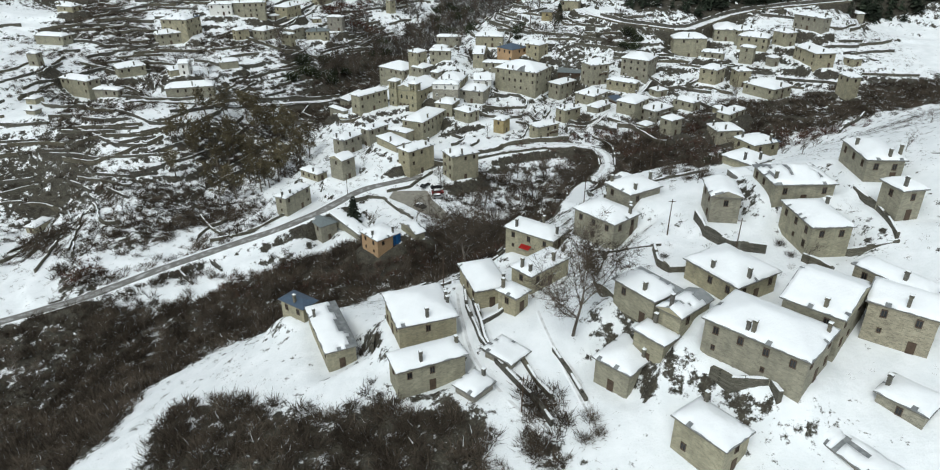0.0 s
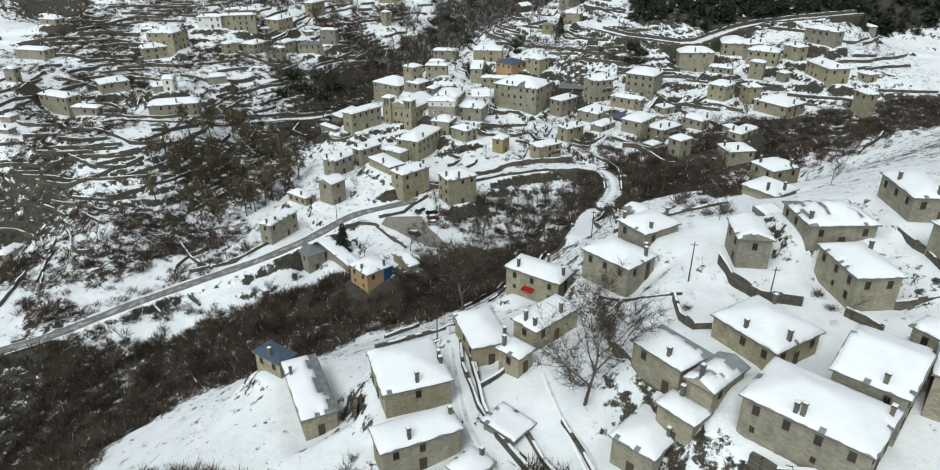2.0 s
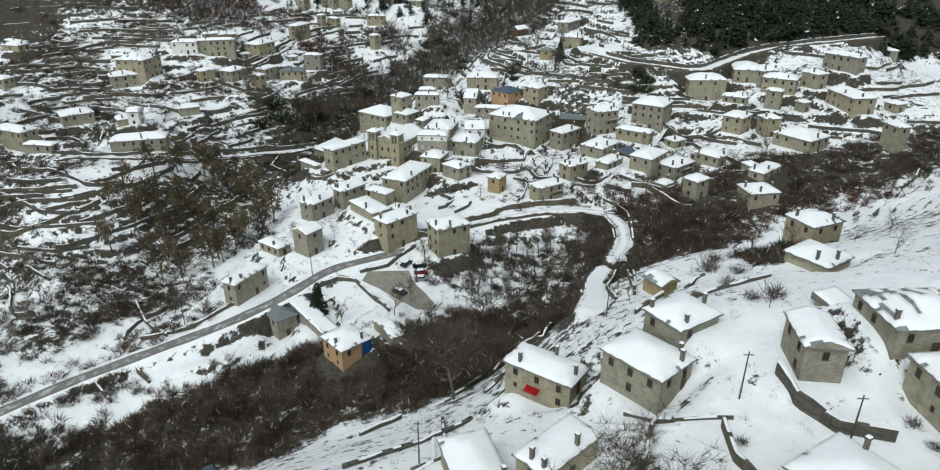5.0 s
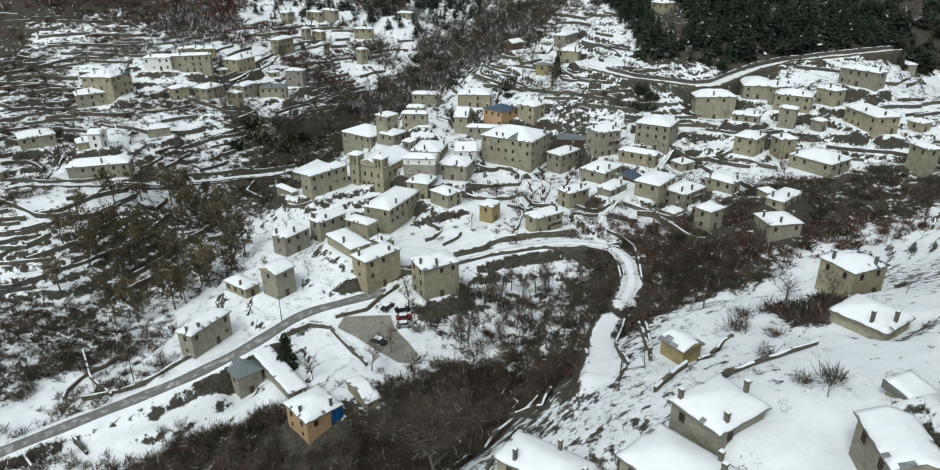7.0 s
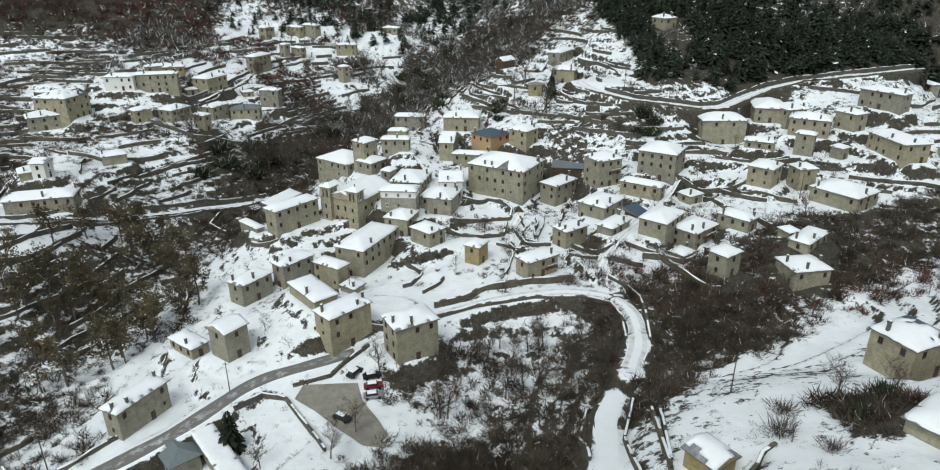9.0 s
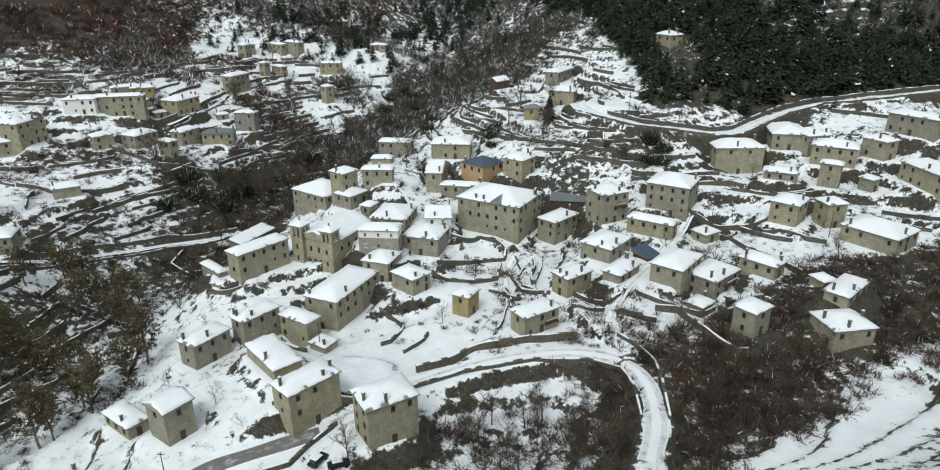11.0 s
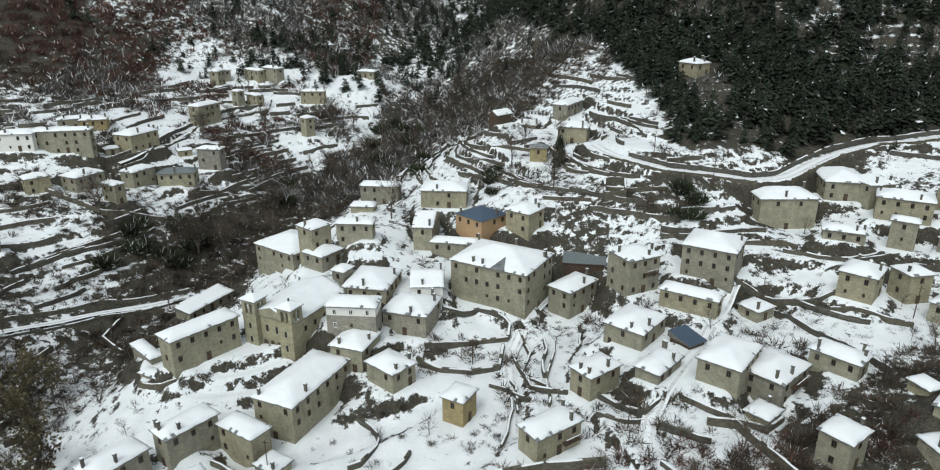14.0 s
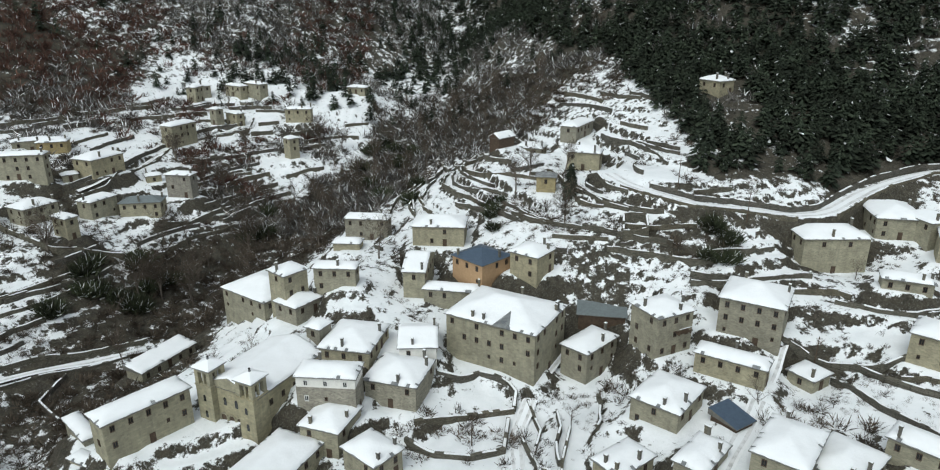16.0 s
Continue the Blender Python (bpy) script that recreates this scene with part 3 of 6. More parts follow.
def land(x, y, terraced=True):
    x, y = np.atleast_1d(x).astype(float), np.atleast_1d(y).astype(float)
    z = np.zeros(len(x))
    for s in range(0, len(x), 20000):
        q = slice(s, s + 20000)
        r = np.hypot(x[q, None] - KNOTS[None, :, 0], y[q, None] - KNOTS[None, :, 1])
        z[q] = spread(r) @ COEF[:NK] + COEF[NK] + COEF[NK + 1] * x[q] / 100 + COEF[NK + 2] * y[q] / 100
    if terraced:
        # terraces held by low dry-stone walls, lost in the woods and on the mountain
        far = smooth((y - 520) / 60)
        wild = brush(x, y)
        step = 2.4
        q = z / step + 0.9 * rough_hash(x / 19, y / 19, 2.0) + 0.5 * rough_hash(x / 7, y / 8, 6.0)
        f = q - np.floor(q)
        tz = z + step * (smooth((f - 0.78) / 0.22) - f) + 0.5
        k = smooth(0.75 + 1.3 * rough_hash(x / 17, y / 17, 5.0)) * (1 - far) * (1 - 0.8 * wild) * (1 - smooth((176 + 0.9 * np.clip(x - 5, 0, 40) - y) / 20) * smooth((x + 62) / 10)) 
        z = z + (tz - z) * k
        z = z + (0.5 * rough_hash(x / 4.1, y / 4.3, 1.0) + 0.25 * rough_hash(x / 3.1, y / 2.9, 7.0)) * (0.25 + 0.9 * wild)
        z = z + far * (7 * rough_hash(x / 23, y / 27, 3.0) + 2.5 * rough_hash(x / 8, y / 9, 4.0))
        for p in PLOTS.values():
            if not p["ground"]:
                continue
            c, s = math.cos(radians(p["rot"])), math.sin(radians(p["rot"]))
            near = (np.abs(x - p["x"]) < 20) & (np.abs(y - p["y"]) < 20)
            if not near.any():
                continue
            lx, ly = (x[near] - p["x"]) * c + (y[near] - p["y"]) * s, -(x[near] - p["x"]) * s + (y[near] - p["y"]) * c
            r = np.maximum(np.abs(lx) - p["w"] / 2, np.abs(ly) - p["d"] / 2)
            z[near] += np.clip(p["z"] - z[near], -2.2, 2.3) * smooth((4.2 - r) / 4.0)
        for line, half in ((ROAD, 3.0), (LANE, 2.4), (HIGH_ROAD, 2.6)):
            near = (x > min(a[0] for a in line) - 9) & (x < max(a[0] for a in line) + 9) & (y > min(a[1] for a in line) - 9) & (y < max(a[1] for a in line) + 9)
            if near.any():
                r, lz = to_line(x[near], y[near], line)
                z[near] += (lz - z[near]) * smooth((half + 2.2 - r) / 2.0)
    return z


# ---- helpers for meshes ----
def mesh_of(bm, *mats):
    me = bpy.data.meshes.new("mesh")
    bm.to_mesh(me)
    bm.free()
    for m in mats:
        me.materials.append(m)
    return me


def part(name, bm, material, parent, label=""):
    """One mesh object under a thing or under a part."""
    mats = material if isinstance(material, (list, tuple)) else [material]
    ob = new(name, mesh_of(bm, *mats) if isinstance(bm, bmesh.types.BMesh) else bm)
    ob.parent = parent
    return tagged(ob, label)


def thing(name, at, label, category, group=""):
    ob = new(name)
    ob.matrix_world = at
    return tagged(ob, label, category, group)


def box(bm, cx, cy, cz, sx, sy, sz, mi=0):
    """A box by its middle and size, with its faces' material."""
    v = [bm.verts.new((cx + a * sx / 2, cy + b * sy / 2, cz + c * sz / 2)) for c in (-1, 1) for a, b in ((-1, -1), (1, -1), (1, 1), (-1, 1))]
    for q in ((3, 2, 1, 0), (4, 5, 6, 7), (0, 1, 5, 4), (1, 2, 6, 5), (2, 3, 7, 6), (3, 0, 4, 7)):
        bm.faces.new([v[i] for i in q]).material_index = mi
    return v


def raw_mesh(name, verts, faces, *mats):
    me = bpy.data.meshes.new(name)
    me.from_pydata(verts, [], faces)
    for m in mats:
        me.materials.append(m)
    return me


# ---- ground, one sheet ----
xs = np.r_[np.linspace(-900, -260, 60), np.arange(-255, -150, 2.0), np.arange(-149, 149, 1.3), np.arange(150, 260, 2.0), np.linspace(265, 900, 60)]
ys = np.r_[np.linspace(-300, 50, 40), np.arange(54, 440, 1.3), np.arange(441, 560, 2.2), np.linspace(565, 1300, 110)]
gx, gy = [a.ravel() for a in np.meshgrid(xs, ys)]
gz = land(gx, gy)
wood = brush(gx, gy)
nx, ny = len(xs), len(ys)
idx = np.arange(nx * ny).reshape(ny, nx)
quads = np.stack([idx[:-1, :-1], idx[:-1, 1:], idx[1:, 1:], idx[1:, :-1]], -1).reshape(-1, 4)
me = raw_mesh("ground", np.c_[gx, gy, gz].tolist(), quads.tolist(), SNOW_GROUND)
me.attributes.new("wood", "FLOAT", "POINT").data.foreach_set("value", (wood * (1 - 0.42 * smooth((gy - 485) / 45))).astype(np.float32))
me.polygons.foreach_set("use_smooth", np.ones(len(me.polygons), bool))
tagged(new("ground", me), "snow-covered terraced mountainside with bare banks and woods", "ground", kind="structure")


def strip(name, line, half, mats, label, lift=0.10, step=1.6):
    """A road laid along a line: two worn wheel tracks between snowy margins."""
    pts = along(line, step)
    pts = [tuple(np.mean([pts[min(max(i + k, 0), len(pts) - 1)] for k in (-3, -2, -1, 0, 1, 2, 3)], axis=0)) for i in range(len(pts))]
    across = [-1.0, -0.72, -0.32, 0.32, 0.72, 1.0]
    verts, faces, mi = [], [], []
    for i, p in enumerate(pts):
        a, b = pts[max(i - 1, 0)], pts[min(i + 1, len(pts) - 1)]
        dx, dy = b[0] - a[0], b[1] - a[1]
        n = math.hypot(dx, dy) or 1
        w = half * (1 + 0.06 * math.sin(i * 0.7))
        for s in across:
            verts.append((p[0] - dy / n * s * w, p[1] + dx / n * s * w, p[2] + lift - (0.2 if abs(s) == 1 else 0.03 if abs(s) == 0.72 else 0)))
    for i in range(len(pts) - 1):
        for k in range(5):
            faces.append((i * 6 + k, i * 6 + k + 1, (i + 1) * 6 + k + 1, (i + 1) * 6 + k))
            mi.append(1 if k in (1, 3) else 0 if k in (0, 4) else 2)
    me = raw_mesh(name, verts, faces, *mats)
    me.polygons.foreach_set("material_index", mi)
    return tagged(new(name, me), label, "road", kind="structure")


def slush_mat(name, dirt):
    m, t, b = nodes_of(name, 0.6)
    at = world_at(t)
    c = blend(t, grey(t, noise_node(t, 0.5, 6, 0.7, at), 0.4 - dirt * 0.3, 0.75 - dirt * 0.3), (0.72, 0.73, 0.74), (0.16, 0.155, 0.145))
    t.links.new(c, b.inputs["Base Color"])
    bump(t, b, noise_node(t, 2.5, 5, 0.6, at), 0.3, 0.1)
    return m


SLUSH, DIRTY = slush_mat("trodden_snow", -0.25), slush_mat("brown_slush", 0.75)
strip("road_valley", ROAD[:8], 2.7, (SNOW, slush_mat("worn_asphalt", 1.0), DIRTY), "cleared wet asphalt road between snowy verges")
strip("road_village", ROAD[7:], 2.6, (SNOW, SLUSH, SNOW), "snow-covered village road with wheel tracks")
strip("lane", LANE, 2.2, (SNOW, SNOW, SNOW), "snow-covered lane leading down to the houses")
strip("road_upper", HIGH_ROAD, 2.3, (SNOW, SLUSH, SNOW), "snowy road along the wooded slope")


def drape(name, line, half, label, lift=0.14):
    """A path that lies on the ground."""
    pts = along([(a[0], a[1], 0) for a in line], 1.2)
    xy = np.array(pts)[:, :2]
    z = land(xy[:, 0], xy[:, 1])
    z = np.convolve(np.pad(z, 4, "edge"), np.ones(9) / 9, "valid")
    return strip(name, [(x, y, q) for (x, y), q in zip(xy, z)], half, (SNOW, SLUSH, SNOW), label, lift, 1.2)


drape("road_hillside", HILL_ROAD, 1.9, "slushy hillside road between stone walls")
drape("lane_hillside", HILL_LANE, 1.5, "snowy lane climbing past the hillside houses")
drape("path_hotel", [(2.7, 270), (2.7, 286.5), (2.3, 298.9), (7.3, 312.7), (11.2, 319.6), (14.5, 326)], 1.5, "trodden snow lane between garden walls")
drape("path_east", [(24.9, 257), (27.7, 268.3), (34.6, 279.3), (45.2, 294.6), (53.3, 307.5), (60.8, 319.6)], 1.6, "trodden snow lane climbing between houses")
drape("path_promontory", [(8.9, 121.7), (19, 117.2), (27, 116.6), (29.8, 114.7), (33.4, 110.7), (40, 107.5)], 1.4, "curved snow lane with wheel tracks")
drape("path_spur", [(2.6, 104.6), (4.3, 97.2), (6.3, 91.9), (8.2, 86.7), (9.8, 81.6)], 1.0, "muddy trodden track down the snowy spur")
drape("path_near", [(-14.5, 133), (-11.7, 110.4), (-8.8, 97.2), (-5.6, 90.3), (-1.2, 84.9), (3.8, 78.8)], 1.3, "narrow snow lane between houses")
bm = bmesh.new()
outline = [(-44.2, 217.9), (-37.5, 218.5), (-32.3, 219.0), (-30.4, 214.2), (-26.3, 209.4), (-23.2, 204.8), (-23.5, 201.3), (-28.2, 201.4), (-33.6, 205.2), (-39.7, 210.5), (-45.1, 214.0)]
ring = [bm.verts.new((x, y, float(land(x, y)[0]) + 0.2)) for x, y in outline]
mx, my = np.mean(outline, axis=0)
mid = bm.verts.new((mx, my, float(land(mx, my)[0]) + 0.25))
for i in range(len(ring)):
    bm.faces.new((ring[i], ring[(i + 1) % len(ring)], mid))
bmesh.ops.subdivide_edges(bm, edges=list(bm.edges), cuts=3, use_grid_fill=True)
for v in bm.verts:
    v.co.z = float(land(v.co.x, v.co.y)[0]) + 0.22
bmesh.ops.recalc_face_normals(bm, faces=list(bm.faces))
tagged(new("parking_ground", mesh_of(bm, GRAVEL)), "bare muddy gravel of the car park", "car park", kind="structure")


# ---- houses ----
def window_meshes(w, h, frame_mat):
    """A window's frame with one mullion, and its pane; it looks along -y, its middle at the origin on the wall."""
    gx_, gz_ = (-w / 2, -w / 2 + 0.1, -0.035, 0.035, w / 2 - 0.1, w / 2), (-h / 2 - 0.08, -h / 2 + 0.1, h / 2 - 0.1, h / 2 + 0.04)
    bm = bmesh.new()
    v = {(i, k, f): bm.verts.new((gx_[i], -0.1 if f else 0.02, gz_[k])) for i in range(6) for k in range(4) for f in (0, 1)}
    solid = {(i, k) for i in range(5) for k in range(3) if not (k == 1 and i in (1, 3))}
    for i, k in solid:
        bm.faces.new((v[i, k, 1], v[i + 1, k, 1], v[i + 1, k + 1, 1], v[i, k + 1, 1]))
        for (a, b), nb in ((((i, k), (i + 1, k)), (i, k - 1)), (((i + 1, k), (i + 1, k + 1)), (i + 1, k)), (((i + 1, k + 1), (i, k + 1)), (i, k + 1)), (((i, k + 1), (i, k)), (i - 1, k))):
            if nb not in solid:
                bm.faces.new((v[(*a, 0)], v[(*b, 0)], v[(*b, 1)], v[(*a, 1)]))
    for q in list(bm.verts):
        if not q.link_faces:
            bm.verts.remove(q)
    frame_me = mesh_of(bm, frame_mat)
    bm = bmesh.new()
    bm.faces.new([bm.verts.new((a * (w / 2 - 0.06), -0.03, b * (h / 2 - 0.06))) for a, b in ((-1, -1), (1, -1), (1, 1), (-1, 1))])
    return frame_me, mesh_of(bm, GLASS)


def turned(bm, rings):
    """A square-sectioned upright body through rings of (half width, half depth, height)."""
    rows = [[bm.verts.new((a * x, b * y, z)) for a, b in ((-1, -1), (1, -1), (1, 1), (-1, 1))] for x, y, z in rings]
    for lo, hi in zip(rows, rows[1:]):
        for i in range(4):
            bm.faces.new((lo[i], lo[(i + 1) % 4], hi[(i + 1) % 4], hi[i]))
    bm.faces.new(rows[-1])
    bm.faces.new(rows[0][::-1])


WINDOWS = {"wood": window_meshes(0.85, 1.2, WOOD), "white": window_meshes(0.85, 1.2, WHITE_WOOD), "small": window_meshes(0.6, 0.75, WOOD)}
bm = bmesh.new()
cuts = [(-0.55, 0.0), (-0.55, -0.08)] + [q for k in range(4) for q in ((-0.5 + 0.25 * k, -0.11), (-0.27 + 0.25 * k, -0.11), (-0.265 + 0.25 * k, -0.09))] + [(0.55, -0.08), (0.55, 0.0)]
lo, hi = [[bm.verts.new((x, y, z)) for x, y in cuts] for z in (0.0, 2.05)]
for i in range(len(cuts) - 1):
    bm.faces.new((lo[i], lo[i + 1], hi[i + 1], hi[i]))
bm.faces.new(hi)
DOOR = mesh_of(bm, WOOD)


def chimney_meshes(seed):
    rng = random.Random(seed)
    h = rng.uniform(1.2, 1.8)
    bm = bmesh.new()
    turned(bm, [(0.27, 0.24, -0.7), (0.26, 0.23, h), (0.34, 0.31, h), (0.34, 0.31, h + 0.1), (0.2, 0.18, h + 0.1), (0.2, 0.18, h + 0.3), (0.34, 0.31, h + 0.3), (0.34, 0.31, h + 0.37)])
    body = mesh_of(bm, CHIMNEY_STONE)
    bm = bmesh.new()
    turned(bm, [(0.33, 0.3, h + 0.365), (0.31, 0.28, h + 0.42), (0.2, 0.18, h + 0.47)])
    return body, mesh_of(bm, SNOW)


CHIMNEYS = [chimney_meshes(i) for i in range(4)]


def roof_height(kind, w, d, x, y, pitch):
    """Height of the roof's face over the eaves at x, y."""
    ex, ey = w / 2 - abs(x), d / 2 - abs(y)
    if kind == "gable":
        return max(0.0, ey) * pitch
    if kind == "cross":
        return max(0.0, ex) * pitch
    if kind == "shed":
        return max(0.0, y + d / 2) * pitch * 0.5
    return max(0.0, min(ex, ey)) * pitch


def roof_solid(bm, kind, w, d, pitch, mi=0):
    """Slab with a thick edge whose upper faces rise to ridge or hips."""
    e = [(-w / 2, -d / 2), (w / 2, -d / 2), (w / 2, d / 2), (-w / 2, d / 2)]
    low = [bm.verts.new((x, y, -0.16)) for x, y in e]
    up = [bm.verts.new((x, y, roof_height(kind, w, d, x * 0.9999, y * 0.9999, pitch) if kind == "shed" else 0.0)) for x, y in e]
    bm.faces.new(low[::-1]).material_index = 1
    for i in range(4):
        bm.faces.new((low[i], low[(i + 1) % 4], up[(i + 1) % 4], up[i])).material_index = 1
    if kind == "shed":
        bm.faces.new(up).material_index = mi
        return
    if kind in ("gable", "cross"):
        z = (d if kind == "gable" else w) / 2 * pitch
        a, b = ((-w / 2, 0), (w / 2, 0)) if kind == "gable" else ((0, -d / 2), (0, d / 2))
        a, b = bm.verts.new((*a, z)), bm.verts.new((*b, z))
        if kind == "gable":
            fs = ((up[0], up[1], b, a), (up[2], up[3], a, b), (up[1], up[2], b), (up[3], up[0], a))
        else:
            fs = ((up[1], up[2], b, a), (up[3], up[0], a, b), (up[0], up[1], a), (up[2], up[3], b))
        for i, f in enumerate(fs):
            bm.faces.new(f).material_index = mi if i < 2 else 2
        return
    z = min(w, d) / 2 * pitch
    if abs(w - d) < 0.2:
        top = bm.verts.new((0, 0, z))
        for i in range(4):
            bm.faces.new((up[i], up[(i + 1) % 4], top)).material_index = mi
    elif w > d:
        a, b = bm.verts.new((-(w - d) / 2, 0, z)), bm.verts.new(((w - d) / 2, 0, z))
        for f in ((up[0], up[1], b, a), (up[1], up[2], b), (up[2], up[3], a, b), (up[3], up[0], a)):
            bm.faces.new(f).material_index = mi
    else:
        a, b = bm.verts.new((0, -(d - w) / 2, z)), bm.verts.new((0, (d - w) / 2, z))
        for f in ((up[0], up[1], a), (up[1], up[2], b, a), (up[2], up[3], b), (up[3], up[0], a, b)):
            bm.faces.new(f).material_index = mi


def snow_cap(kind, w, d, pitch, seed, bare=None, thick=0.3):
    """A soft slab of snow on a roof: uneven edge, worn-through places, and bare where it has slid off."""
    rng = random.Random(seed)
    ox, oy = rng.uniform(0, 90), rng.uniform(0, 90)
    nx_, ny_ = max(6, int(w / 0.75)), max(6, int(d / 0.75))
    bm = bmesh.new()
    top, low, keep = {}, {}, set()
    for j in range(ny_ + 1):
        for i in range(nx_ + 1):
            fx, fy = i / nx_ * 2 - 1, j / ny_ * 2 - 1
            x, y = fx * w / 2, fy * d / 2
            n = noise.noise(Vector((x * 0.55 + ox, y * 0.55 + oy, 0)))
            n2 = noise.noise(Vector((x * 1.7 + ox, y * 1.7 + oy, 4)))
            edge = i in (0, nx_) or j in (0, ny_)
            if edge:
                pull = max(0.0, 0.06 + 0.26 * n2)
                x -= math.copysign(pull, x) if i in (0, nx_) else 0
                y -= math.copysign(pull, y) if j in (0, ny_) else 0
            r = min(w / 2 - abs(x), d / 2 - abs(y))
            soft = 0.45 + 0.55 * min(1.0, r / 0.6)
            zr = roof_height(kind, w, d, x, y, pitch)
            zs = zr - 0.06 * max(0.0, 1 - abs(zr - min(w, d) / 2 * pitch) / 0.3)
            top[i, j] = Vector((x, y, zs + thick * soft * (1 + 0.35 * n) + 0.03 * n2))
            low[i, j] = Vector((x, y, zr + 0.012))
    for j in range(ny_):
        for i in range(nx_):
            x, y = ((i + 0.5) / nx_ * 2 - 1), ((j + 0.5) / ny_ * 2 - 1)
            n = noise.noise(Vector((x * w * 0.22 + ox, y * d * 0.22 + oy, 9)))
            out = bare is not None and bare(x, y, n)
            rim = i in (0, nx_ - 1) or j in (0, ny_ - 1)
            if rim and noise.noise(Vector((x * w * 0.5 + ox, y * d * 0.5 + oy, 21))) > 0.34:
                out = True
            if not out:
                keep.add((i, j))
    vt, vl = {}, {}

    def vert(store, src, k):
        if k not in store:
            store[k] = bm.verts.new(src[k])
        return store[k]

    for i, j in keep:
        f = bm.faces.new([vert(vt, top, k) for k in ((i, j), (i + 1, j), (i + 1, j + 1), (i, j + 1))])
        f.smooth = True
        for (a, b), nb in ((((i, j), (i + 1, j)), (i, j - 1)), (((i + 1, j), (i + 1, j + 1)), (i + 1, j)), (((i + 1, j + 1), (i, j + 1)), (i, j + 1)), (((i, j + 1), (i, j)), (i - 1, j))):
            if nb not in keep:
                bm.faces.new((vert(vl, low, a), vert(vl, low, b), vert(vt, top, b), vert(vt, top, a))).smooth = True
    return bm


BARE = {
    "none": None,
    "right": lambda x, y, n: x + 0.5 * n > 0.35,
    "left": lambda x, y, n: x - 0.5 * n < -0.35,
    "front": lambda x, y, n: y - 0.6 * n < -0.25,
    "half": lambda x, y, n: x * 0.8 + y * 0.35 + 1.1 * n > 0.12,
    "streaks": lambda x, y, n: math.sin(x * 14 + 3 * n) + 1.6 * n + y > 0.35,
    "patches": lambda x, y, n: n > 0.16,
    "all": lambda x, y, n: n < 0.34,
}

STONES = {"stone": STONE, "yellow": STONE_YELLOW, "grey": STONE_GREY, "white": WHITE_PLASTER, "ochre": OCHRE_PLASTER, "ashlar": ASHLAR, "wood": WOOD}
COLOURS = {"stone": "greenish-beige rubble stone", "yellow": "yellow-stained rubble stone", "grey": "grey rubble stone", "white": "white-plastered", "ochre": "ochre-plastered", "ashlar": "dressed-stone", "wood": "dark timber"}
ROOFS = {"slate": (SLATE, "slate"), "blue": (BLUE_METAL, "blue sheet-metal"), "grey": (GREY_METAL, "grey sheet-metal"), "greyslate": (GREY_SLATE, "grey slate")}


